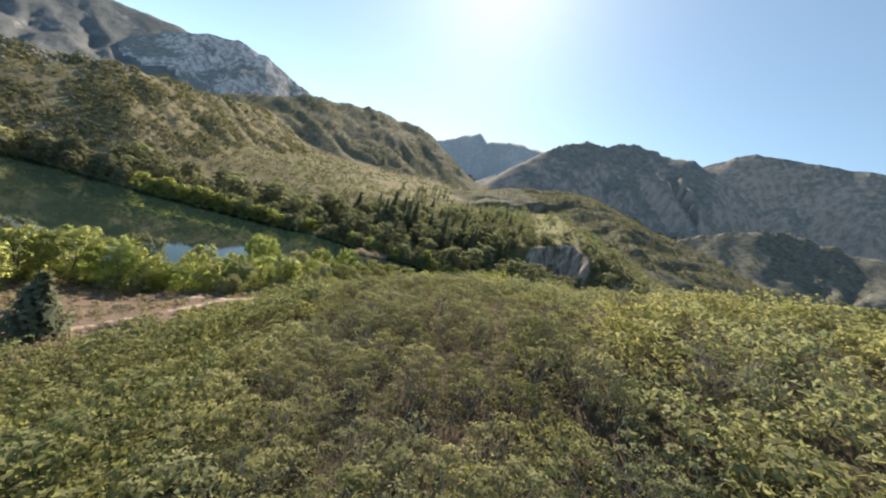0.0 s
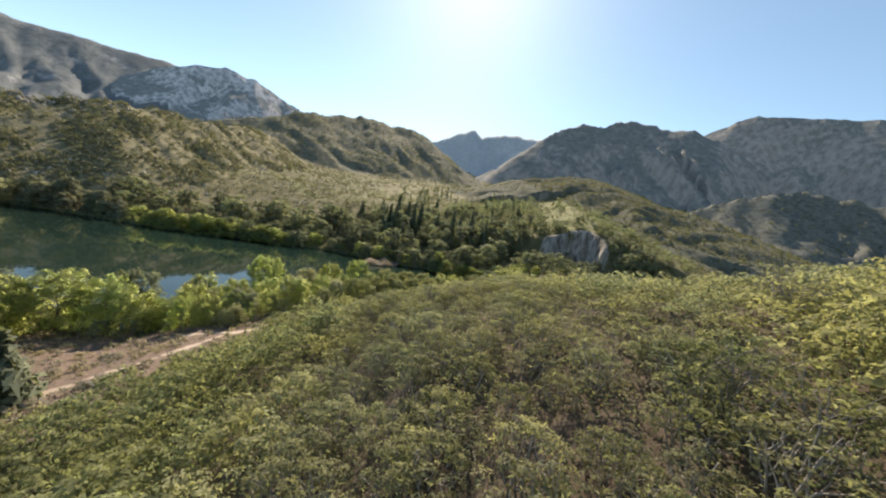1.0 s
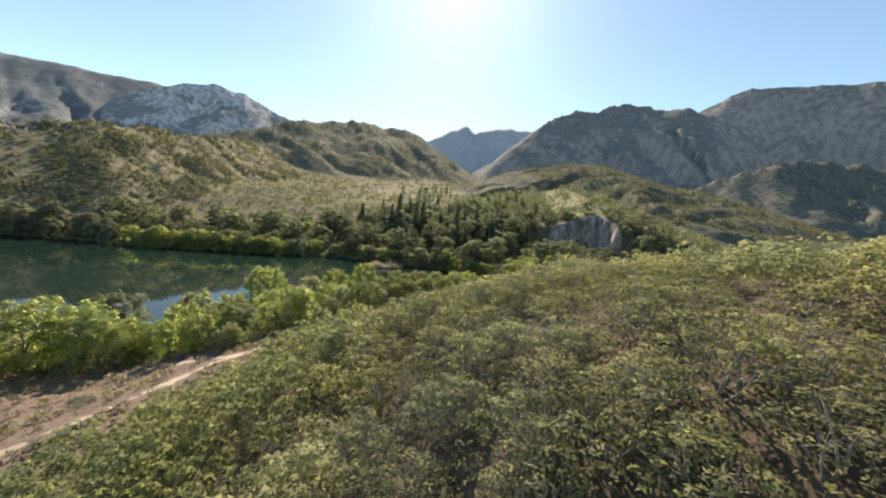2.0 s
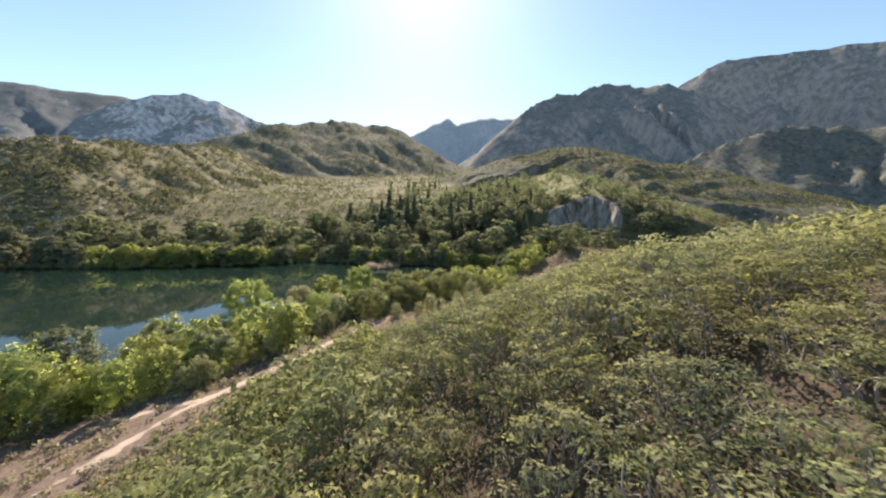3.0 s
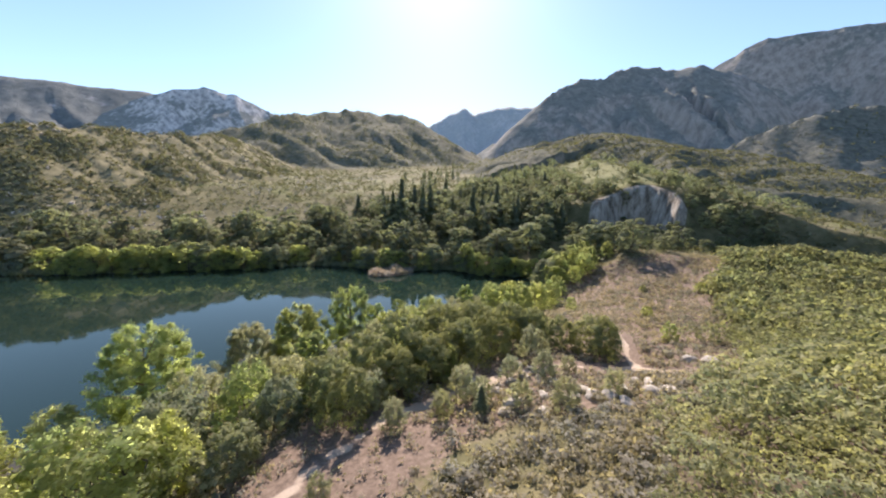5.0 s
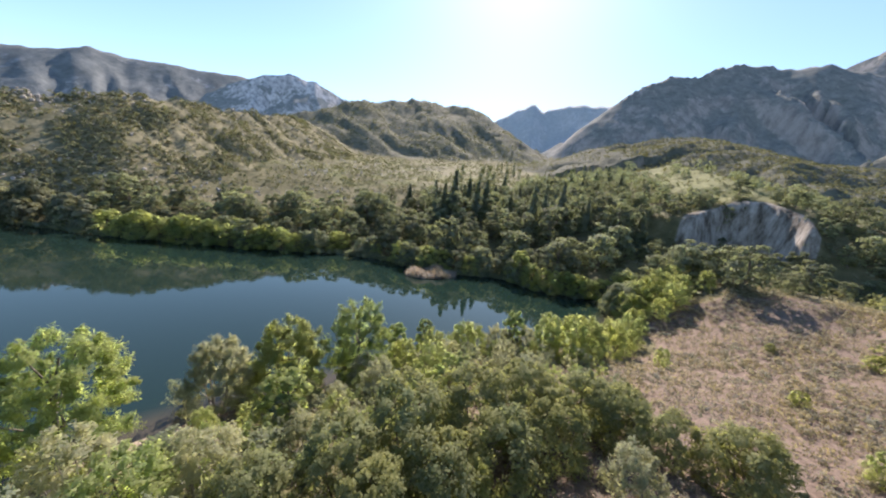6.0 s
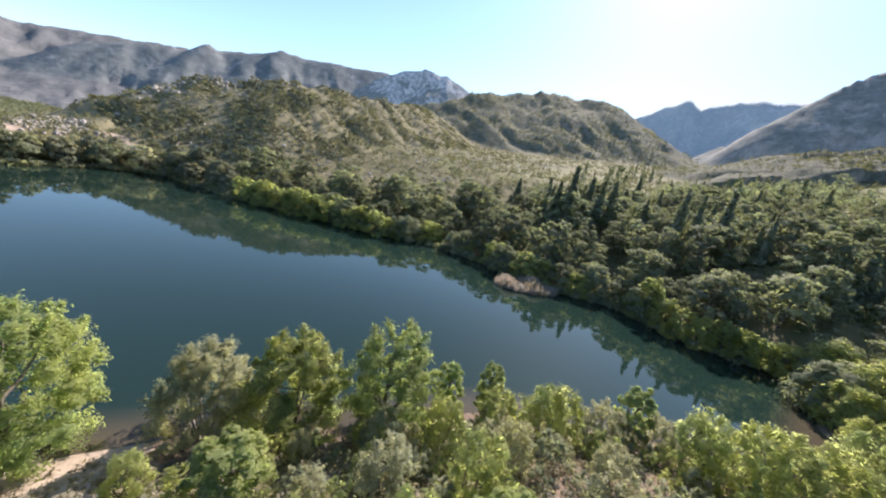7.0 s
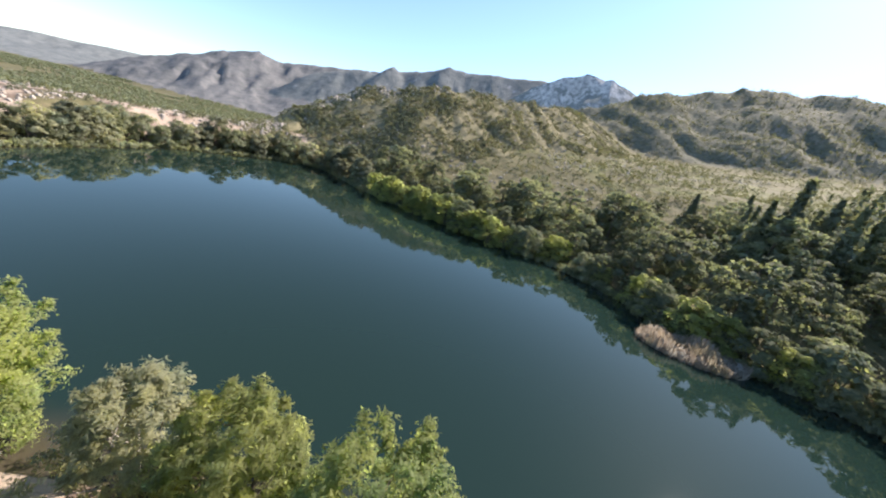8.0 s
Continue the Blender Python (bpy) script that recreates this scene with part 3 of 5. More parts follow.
def conifer(name, label, seed, tall, wide, group=""):
    rng = np.random.default_rng(seed)
    root = thing(name, label, "conifer", group)
    part("trunk", quads_mesh("trunk", *tubes([[(0, 0, -0.4, tall * 0.018), (0, 0, tall * 0.5, tall * 0.011), (0, 0, tall * 0.98, tall * 0.002)]], 7), M_BARK, True), root)
    out = []
    rings = 30
    for k in range(rings):
        f = k / (rings - 1)
        z = tall * (0.1 + 0.88 * f)
        reach = wide * (1 - f) ** 0.8 * rng.uniform(0.8, 1.12) + 0.12
        for a in np.arange(0, 2 * math.pi, 2 * math.pi / max(5, int(12 * (1 - f) + 4))):
            a += rng.uniform(-0.3, 0.3)
            le = reach * rng.uniform(0.65, 1.1)
            for s in np.linspace(0.25, 1.0, 4):
                p = np.array([[math.cos(a) * le * s, math.sin(a) * le * s, z - 0.3 * le * s + 0.12 * le * s * s]])
                out.append(leaf_verts(rng, p, np.array([[math.cos(a) * 0.7, math.sin(a) * 0.7, 0.6]]), 0.15 * wide, 1.3, 0.55, 0.3))
    part("foliage", leaf_mesh("foliage", np.concatenate(out), M_CONIFER), root)
    return root


def stand(ob, x, y, turn=0.0, scale=1.0, sink=0.1, tall=1.0, level=None):
    """Puts a thing on the ground."""
    level = float(height(x, y)[0]) if level is None else level
    m = Matrix.LocRotScale((x, y, level - sink), Euler((0, 0, turn)), (scale, scale, scale * tall))
    ob.matrix_basis = m
    return ob


def repeat(ob, x, y, turn, scale, sink, tall, level):
    m = Matrix.LocRotScale((x, y, level - sink), Euler((0, 0, turn)), (scale, scale, scale * tall))
    was = ob.scale.copy()
    ob.scale = (1, 1, 1)
    made = copy_thing(ob, m)
    ob.scale = was
    return made


# ---------------------------------------------------------------- ground, mountains and water

angles = np.radians(np.concatenate([np.arange(-112, 75, 0.4), np.arange(75, 248, 1.6)]))
rings = [0.0]
while rings[-1] < 4650:
    rings.append(rings[-1] + max(0.9, 0.0125 * rings[-1]))
rings = np.array(rings[1:])
RR, AA = np.meshgrid(rings, angles, indexing="ij")
GX, GY = RR * np.sin(AA), RR * np.cos(AA)
GZ, GW = land(GX, GY)
GD = lake_distance(GX, GY)
nr, na = GX.shape
idx = np.arange(nr * na).reshape(nr, na)
A0, B0, C0, D0 = idx[:-1], idx[1:], np.roll(idx, -1, 1)[1:], np.roll(idx, -1, 1)[:-1]
QUADS = np.stack([A0, D0, C0, B0], -1).reshape(-1, 4)
KIND = GW[:-1].ravel()
VERTS = np.stack([GX, GY, GZ], -1).reshape(-1, 3)
centre_vert = len(VERTS)
VERTS = np.vstack([VERTS, [[0, 0, float(height(0, 0)[0])]]])

fan = np.array([(centre_vert, k + 2 if k + 2 < na else 0, k + 1, k) for k in range(0, na - 1, 2)])
QUADS, KIND = np.vstack([QUADS, fan]), np.append(KIND, np.zeros(len(fan), int))

trail_d = np.minimum.reduce([to_polyline(GX, GY, way) for way in TRAILS])
m_trail = smooth(0.85, 0.25, trail_d + 0.45 * fbm(GX, GY, 3, 3, 12))
m_trail = np.maximum(m_trail, 0.9 * smooth(7.5, 4.5, np.hypot((GX + 31) / 1.2, GY - 32) + 1.2 * fbm(GX, GY, 4, 3, 13)))
edge = fbm(GX, GY, 12, 4, 11)
stony = smooth(-120, -150, GX) * smooth(110, 85, GY + 0.25 * (GX + 160)) * smooth(3, 9, GD) * smooth(150, 90, GD)
m_trail = np.maximum(m_trail, stony * np.clip(0.4 + 0.9 * edge + 0.25 * fbm(GX, GY, 4, 3, 14), 0, 0.9))
SU, SS, SR = scar_frame(GX, GY)
m_soil = np.clip(
    smooth(24, 14, np.hypot((GX + 36) / 1.35, (GY + 12) / 1.1) + 5 * edge)
    + smooth(0.35, 0.75, smooth(30, 44, GX) * smooth(120, 96, GX) * smooth(30, 46, GY - 0.28 * (GX - 40)) * smooth(104, 90, GY - 0.05 * GX) + 0.25 * edge)
    + 0.62 * smooth(-8, 2, GX) * smooth(14, 22, GY) * smooth(84, 70, GY) * smooth(2, 6, GD) * (GY < middle_line(GX))
    + smooth(-140, -165, GX) * smooth(85, 55, GY) * smooth(4, 8, GD) * smooth(100, 70, GD) * (0.6 + 0.6 * edge)
    + smooth(9, 3, trail_d + 2 * edge) * 0.8
    + smooth(7, 2, np.abs(GD - 1) + 2 * edge) * (GX < 60) * (GY < middle_line(GX))
    + smooth(0, 20, GX - 2) * smooth(40, 28, GX) * smooth(16, 21, GY) * smooth(38, 32, GY) * 0.9, 0, 1)
m_rock = smooth(1.08, 1.0, np.hypot((SU - 1) / 20.0, (SS + 24) / 25.0) + 0.05 * SR + 0.06 * edge) * smooth(0.42, 0.6, np.hypot((SU - 1) / 20.0, (SS + 24) / 25.0) + 0.12 * edge) * smooth(2.0, 0.0, SS) * smooth(-30, -20, SS + 3 * edge)
kd = to_polyline(GX, GY, CRESTS["knoll"][0])
m_meadow = smooth(48, 18, kd + 12 * edge) * (GX > 60) * smooth(150, 190, GY + 0.5 * (GX - 120))
plain_d = fbm(GX, GY, 260, 4, 15)
m_meadow = np.maximum(m_meadow, 0.4 * smooth(150, 240, GY) * smooth(-300, -240, GX) + 0.35 * edge * (GY > 150) * (GX > -260))
m_soil = np.maximum(m_soil, smooth(-240, -300, GX) * smooth(0.45, 0.7, plain_d))


def scrub_edge(y):
    return np.interp(y, [-90, -46, -32, -26, -20, -14, -5, 0, 6, 12, 16, 24, 50, 75, 100, 130], [-52, -35, -29, -26, -20, -12, -4, 1.5, 8.5, 14.5, 20, 33, 52, 76, 100, 130])


def scrub_chance(x, y):
    return smooth(-1.5, 2.5, x - scrub_edge(y) + 4 * fbm(x, y, 13, 3, 77)) * (0.99 - 0.15 * smooth(0.5, 0.9, fbm(x, y, 9, 2, 78)))


# ground darkened all over the scrub area, for the shade below the oaks
m_litter_shade = scrub_chance(GX, GY) * smooth(220, 150, np.hypot(GX, GY)) * (GY < middle_line(GX))


def sheet(name, pick, mat, label, category, kind="", crest=None):
    q = QUADS[pick]
    used, inverse = np.unique(q, return_inverse=True)
    me = quads_mesh(name, VERTS[used], inverse.reshape(-1, 4), mat, True)
    pn, vn, sm = np.empty(3 * len(q)), np.empty(3 * len(used)), np.ones(len(q), bool)
    me.polygons.foreach_get("normal", pn)
    me.vertices.foreach_get("normal", vn)
    for c in range(4):
        sm &= (pn.reshape(-1, 3) * vn.reshape(-1, 3)[inverse.reshape(-1, 4)[:, c]]).sum(1) > 0.86
    if name != "ground":
        mid = VERTS[q].mean(1)
        me.polygons.foreach_set("use_smooth", sm | (to_polyline(mid[:, 0], mid[:, 1], crest) > 26))
    if name == "ground":
        for key, m in (("trail", m_trail), ("soil", m_soil), ("rock", m_rock), ("meadow", m_meadow), ("litter_shade", m_litter_shade)):
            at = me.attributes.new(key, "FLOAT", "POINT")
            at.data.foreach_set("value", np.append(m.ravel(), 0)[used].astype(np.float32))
    return tagged(new(name, me), label, category, kind=kind)


names = list(CRESTS)
valley = (KIND == 0) | (KIND == 1 + names.index("knoll"))
sheet("ground", valley, M_GROUND, "dry grassy valley floor with sandy trail and bare soil", "ground", "structure")
MOUNTAINS = {
    "left_hill": (M_HILL, "scrub-dotted rocky hill above the lake", "hill"),
    "middle_hill": (M_CRAG, "green and brown craggy hill beyond the woods", "hill"),
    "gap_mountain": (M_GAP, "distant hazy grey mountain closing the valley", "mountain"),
    "rock_mountain": (M_PALE, "pale bare granite mountain with steep faces", "mountain"),
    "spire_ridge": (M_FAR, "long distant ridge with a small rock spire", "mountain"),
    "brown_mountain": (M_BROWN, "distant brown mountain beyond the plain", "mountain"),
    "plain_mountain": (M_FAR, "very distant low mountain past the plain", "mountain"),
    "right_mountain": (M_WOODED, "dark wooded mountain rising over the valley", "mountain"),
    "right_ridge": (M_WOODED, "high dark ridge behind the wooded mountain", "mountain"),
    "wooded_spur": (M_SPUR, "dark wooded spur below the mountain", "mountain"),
    "scrub_slope": (M_SLOPE, "scrub-covered slope beyond the knoll", "hill"),
}
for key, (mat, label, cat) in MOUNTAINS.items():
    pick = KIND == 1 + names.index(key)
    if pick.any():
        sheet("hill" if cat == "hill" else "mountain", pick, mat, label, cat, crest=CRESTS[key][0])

# the lake's surface, cut a little under the bank all round
wx, wy = np.meshgrid(np.arange(-185, 62, 2.0), np.arange(-16, 138, 2.0), indexing="ij")
wd = lake_distance(wx, wy)
wi = np.arange(wx.size).reshape(wx.shape)
wq = np.stack([wi[:-1, :-1], wi[1:, :-1], wi[1:, 1:], wi[:-1, 1:]], -1).reshape(-1, 4)
wq = wq[(wd[:-1, :-1] < 5).ravel()]
wme = quads_mesh("water", np.stack([wx, wy, 0 * wx], -1).reshape(-1, 3), wq, M_WATER, True)
wat = wme.attributes.new("shoal", "FLOAT", "POINT")
wat.data.foreach_set("value", (smooth(-4, 0.5, wd) * 0.8).ravel().astype(np.float32))
tagged(new("water", wme), "still dark green lake reflecting the wooded bank", "lake", kind="structure")

# ---------------------------------------------------------------- helpers for planting
rng = np.random.default_rng(7)


def plant(kinds, spots, base_tall):
    """Sets out (x, y, tall[, spread]) spots with copies of the given things, whose own height is base_tall."""
    levels = height([p[0] for p in spots], [p[1] for p in spots])
    for k, spot in enumerate(spots):
        x, y, tall = spot[:3]
        s = tall / base_tall
        spread = spot[3] if len(spot) > 3 else 1.0
        if k < len(kinds):
            ob = kinds[k]
            stand(ob, x, y, rng.uniform(0, 6.28), s * spread, 0.1, 1 / spread, float(levels[k]))
        else:
            repeat(kinds[int(rng.integers(len(kinds)))], x, y, rng.uniform(0, 6.28), s * spread, 0.1, 1 / spread, float(levels[k]))


def spread_out(n, x0, x1, y0, y1, keep, gap, seed):
    """Random places, no two nearer than gap, where keep(x, y) gives a chance above a throw."""
    r = np.random.default_rng(seed)
    nx, ny = max(1, int((x1 - x0) / gap)), max(1, int((y1 - y0) / gap))
    gx, gy = np.meshgrid(np.arange(nx), np.arange(ny), indexing="ij")
    x = x0 + (gx.ravel() + 0.5 + r.uniform(-0.42, 0.42, gx.size)) * gap
    y = y0 + (gy.ravel() + 0.5 + r.uniform(-0.42, 0.42, gx.size)) * gap
    ok = r.uniform(0, 1, x.size) < keep(x, y)
    x, y = x[ok], y[ok]
    if len(x) > n:
        pick = r.permutation(len(x))[:n]
        x, y = x[pick], y[pick]
    return x, y


# ---------------------------------------------------------------- trees and shrubs of the near shore
stand(tree("cottonwood_tree", "tall bright green cottonwood tree on the lake bank", "tree", 3, 12.6, 5.2, M_COTTON, M_BARK, 170, 230, 0.118, 0.06, 1, "round", puff=0.72, long=1.2, feather=0.75), -34.4, 31.2, 0.4)
stand(tree("cottonwood_tree", "slender green cottonwood tree beside the water", "tree", 5, 11.8, 4.8, M_COTTON, M_BARK, 140, 210, 0.116, 0.05, 1, "round", puff=0.75, long=1.2, feather=0.7), -15.0, 50.0, 1.0)
stand(tree("willow_shrub", "pale grey-green willow shrub beside the beach", "shrub", 9, 8.0, 3.7, M_GREY, M_TWIG, 130, 190, 0.1, 0.04, 4, "dome", long=1.6, puff=0.75, feather=0.8), -27.4, 40.2, 0.3, 1.15)
stand(tree("willow_shrub", "dense green willow shrub beside the water", "shrub", 12, 7.6, 3.7, M_WILLOW, M_BARK, 140, 190, 0.106, 0.04, 3, "dome", long=1.6, puff=0.75, feather=0.75), -22.0, 45.0, 0.3, 1.32)

sapling = [tree("poplar_tree", "young bright green poplar on the shore", "tree", 15 + k, 7.0, 1.8, M_COTTON, M_BARK, 40, 130, 0.125, 0.14, 1, "tall", "young poplars on the shore", feather=0.7) for k in range(2)]
plant(sapling, [(7.2, 64, 8.6), (-7.4, 59.5, 7.4), (-11.2, 55.8, 7.6), (-16.5, 35.8, 6.0, 1.7), (-1.2, 41.0, 6.3, 1.3), (-47, 26, 6.5), (13.5, 64.0, 6.0)], 7.0)

willow = [tree("willow_shrub", "yellow-green willow shrub near the lake", "shrub", 20 + k, 6.0, 2.9, M_WILLOW, M_BARK, 58, 96, 0.12, 0.03, 4, "dome", "willows by the lake", 1.5, feather=0.8) for k in range(3)]
plant(willow, [(-1.2, 58.5, 6.4), (12.5, 62.5, 7.4), (16.5, 63.5, 7.6), (20.0, 65.5, 7.2, 1.2), (25, 69, 7.4, 1.1), (0.5, 61, 6.2), (-5.2, 55.5, 5.6), (28.5, 73, 7.4), (22, 71, 7.0), (33, 80, 7.2), (38.5, 96, 7.5, 1.2), (42.5, 101, 9.0, 1.2), (47.5, 105, 9.4, 1.2), (52, 110, 8.6, 1.2), (57, 114, 7.6, 1.2), (50, 98, 7.0, 1.2), (45, 93.5, 5.6, 1.2), (37.5, 88, 6.4, 1.1),
               (62, 106, 6.0), (32.1, 65.4, 3.4), (-4.0, 45.5, 5.8), (1.2, 27.5, 4.3), (35, 38.5, 3.0), (41.5, 53, 2.2, 1.3), (65, 68, 2.6, 1.6), (-37, 24, 6.6), (-26, 21, 3.6), (54, 103, 8.0, 1.1), (-22.5, 8, 4.8)], 6.0)
green = [tree("alder_shrub", "leafy green shrub in the lakeside thicket", "shrub", 40 + k, 6.0, 3.0, (M_MAPLE, M_WILLOW, M_COTTON)[k], M_BARK, 58, 96, 0.125, 0.03, 3, "dome", "green shrubs of the thicket", feather=0.65) for k in range(3)]
plant(green, [(-49, 11, 9.4, 1.2), (-37, 9, 7.5, 1.2), (-33, 2, 5.8, 1.1), (-20, 12, 7.0, 1.2), (-23, 33.5, 3.4), (-18, 23, 6.0, 1.1), (-58, 8, 8.1, 1.2), (-53, 0, 9.4, 1.3), (-53, -15, 10.0, 1.3), (-27, 6, 5.6, 1.2), (-20, 15, 6.2, 1.2), (-15, 16, 4, 1.2), (-31, 4, 5.6, 1.2), (-38, 4, 5.6, 1.2), (-27, 7, 6.2, 1.2), (-14, 21, 4.5, 1.1), (-41, 2, 6.9, 1.3), (-22, 19, 6.2, 1.2), (-56, -4, 8.8, 1.2), (-47, 3, 9.0, 1.3), (-42, 20, 8.1, 1.2), (-60, -12, 9.4, 1.3), (-66, 3, 8.1, 1.2), (-42, 17, 7.5), (-31, 12, 7.5, 1.1), (-26, 15, 6.9), (-74, 0, 7.5, 1.2), (-62, -6, 6.2, 1.2), (-86, -3, 8.1, 1.3), (-8.5, 49.5, 5.5)], 6.0)
grey = [tree("willow_shrub", "dull grey-green shrub on the bank", "shrub", 60 + k, 4.5, 2.5, M_GREY, M_TWIG, 50, 90, 0.102, 0.02, 5, "dome", "grey shrubs on the bank", 1.5, feather=0.85) for k in range(3)]
plant(grey, [(4.5, 61, 5.4, 1.2), (10, 65, 5.2), (-13, 47, 4.4), (-2.8, 51, 4.2), (5, 54, 4.0), (-17.5, 42, 2.8), (-9.5, 42.2, 4.8), (3.5, 46, 3.5), (7.5, 46.5, 3.9, 1.2), (-12.6, 38.5, 3.2), (-24, 25, 6.2), (11.8, 30.5, 4.4),
             (2.6, 23.2, 3.2), (8.2, 26.3, 2.7), (11.6, 25.8, 2.8), (-16, 26.5, 4.6, 1.2), (-25.5, 2.6, 3.6), (-12, 31, 3.6), (-21, 29, 3.6), (-30, 19, 4.0), (-6, 22.5, 3.4), (15, 27.5, 1.8, 1.3), (-3.5, 18.5, 2.6), (0.5, 20, 2.4), (4.5, 22.5, 2.4), (-7.5, 12, 1.8), (7.5, 20.5, 2.6), (11, 19, 2.8), (16, 20.5, 2.4)], 4.5)
oak = [tree("oak_tree", "dense dark green oak on the bench", "tree", 80 + k, 6.0, 3.5, M_THICKET, M_BARK, 80, 100, 0.118, 0.03, 3, "dome", "dark oaks on the bench", feather=0.3, puff=0.85) for k in range(3)]
plant(oak, [(-7.0, 27.5, 6.0), (-3.4, 31, 7.6), (0.8, 34.5, 7.2), (5.4, 37.5, 6.4), (10.8, 38, 6.0), (15, 40, 4.8), (21.5, 34.5, 5.4, 1.15), (-45, 22, 6.0),
            (-8, 20.5, 5.2), (54.5, 73.8, 1.8), (-4, 25, 5.2), (-11, 24, 5.0), (12.5, 43, 4.0), (-38, 15.5, 5.6), (-1, 27.5, 6.2), (3.2, 30.5, 6.0), (7.5, 34, 5.6), (13.5, 37, 5.2), (17.6, 36.5, 4.4), (23.8, 36.5, 4.6)], 6.0)
stand(conifer("cedar_tree", "dark green conifer beside the bare slope", 4, 8.5, 3.3), -34.5, -21, 0.2)

stand(conifer("juniper_tree", "small dark juniper beside the boulders", 6, 2.6, 0.75), 4.0, 20.2, 1.1)

dead = []
for k in range(2):
    r2 = np.random.default_rng(200 + k)
    ob = thing("dead_shrub", "leafless grey shrub of dead twigs", "shrub", "dead shrubs")
    stems, twigs = [], []
    for a in np.arange(0, 6.28, 0.3):
        reach = r2.uniform(0.4, 1.1)
        tip = (reach * math.cos(a), reach * math.sin(a), r2.uniform(0.9, 1.9))
        stems.append(limb(r2, (0, 0, -0.1), tip, 0.026, 0.007, 0.12, 4))
        for _ in range(4):
            twigs.append(limb(r2, np.array(tip) * r2.uniform(0.5, 0.9), np.array(tip) + r2.normal(0, 0.3, 3), 0.009, 0.004, 0.12, 3))
    part("stemwork", quads_mesh("stemwork", *tubes(stems, 4), M_TWIG), ob)
    part("twigwork", quads_mesh("twigwork", *tubes(twigs, 3), M_TWIG), ob)
    dead.append(ob)
plant(dead, [(-1.5, 23, 2.0), (0.5, 21.5, 2.0), (22, -38, 3.0), (14, -12, 2.9), (-6, -14, 2.5), (30, -20, 3.0), (4.2, 27.2, 2.2), (20, -48, 3.0), (-3, -24, 2.7), (18, -22, 2.9)], 2.0)

# smaller shrubs that fill the bank between the trail and the water
qx, qy = spread_out(240, -60, 30, -2, 66, lambda x, y: smooth(1.5, 4, lake_distance(x, y)) * smooth(30, 18, lake_distance(x, y)) * (to_polyline(x, y, TRAILS[0]) > 4.5) * smooth(26, 14, x) * (np.hypot(x + 30, y - 33) > 5.5) * 0.85, 2.9, 95)
bank = [tree("bank_shrub", ("dull grey-green bush on the shore bank", "fresh green bush on the shore bank")[k % 2], "shrub", 180 + k, 2.6, 1.7, (M_GREY, M_WILLOW, M_COTTON, M_MAPLE)[k], M_TWIG, 20, 50, 0.11, 0.02, 3, "dome", "low bushes on the bank", 1.4, feather=0.8) for k in range(4)]
plant(bank, [(x, y, rng.uniform(1.4, 3.4), 1.1) for x, y in zip(qx, qy)], 2.6)

# ---------------------------------------------------------------- oak scrub on the near hill
def scrub_bush(seed, leaves, size):
    """Rounded heads of leaves set apart over a low dome."""
    r = np.random.default_rng(seed)
    blobs = []
    for k in range(18):
        a, q = k * 2.39996 + r.uniform(-0.3, 0.3), 1.35 * math.sqrt((k + 0.5) / 18)
        blobs.append((q * math.cos(a), q * math.sin(a), 2.5 - 1.05 * q * q + r.normal(0, 0.2), r.uniform(0.3, 0.5)))
    return clump_leaves(r, blobs, leaves / 18, size, 0.9, shell=(0.7, 1.08), ragged=0.4)


bush_kinds = []
for k in range(5):
    r3 = np.random.default_rng(300 + k)
    ob = thing("oak_bush", "leafy olive-green scrub oak on the hill", "bush", "scrub oaks on the hill")
    stems = []
    for a in np.arange(0, 6.2, 0.7):
        q = r3.uniform(0.5, 1.25)
        tip = np.array([q * math.cos(a), q * math.sin(a), 2.65 - 0.9 * q * q + r3.normal(0, 0.15)])
        stems.append(limb(r3, (0.1 * math.cos(a), 0.1 * math.sin(a), -0.6), tip, 0.045, 0.012, 0.12, 4))
        stems += [limb(r3, tip * r3.uniform(0.5, 0.8), tip + r3.normal(0, 0.32, 3), 0.016, 0.007, 0.1, 3) for _ in range(3)]
    part("branchwork", quads_mesh("branchwork", *tubes(stems, 5), M_TWIG, True), ob)
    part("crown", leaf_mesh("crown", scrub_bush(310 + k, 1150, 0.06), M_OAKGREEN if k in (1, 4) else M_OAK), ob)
    bush_kinds.append(ob)

bx, by = spread_out(9000, -50, 150, -70, 128, scrub_chance, 1.78, 5)
size_here = 0.95 + 0.3 * fbm(bx, by, 11, 2, 79) + rng.uniform(-0.15, 0.2, len(bx))
squat = 1 - 0.24 * smooth(4, 8, bx) * smooth(-46, -38, by) * smooth(-16, -22, by)
close = to_polyline(bx, by, [(9, -58), (7, -30), (4, -8), (3, 2)])
order = np.argsort(close)
single, rest = order[:300], order[300:]
plant(bush_kinds, [(bx[i], by[i], 2.9 * size_here[i] * squat[i], 1.28 / squat[i]) for i in single], 2.9)


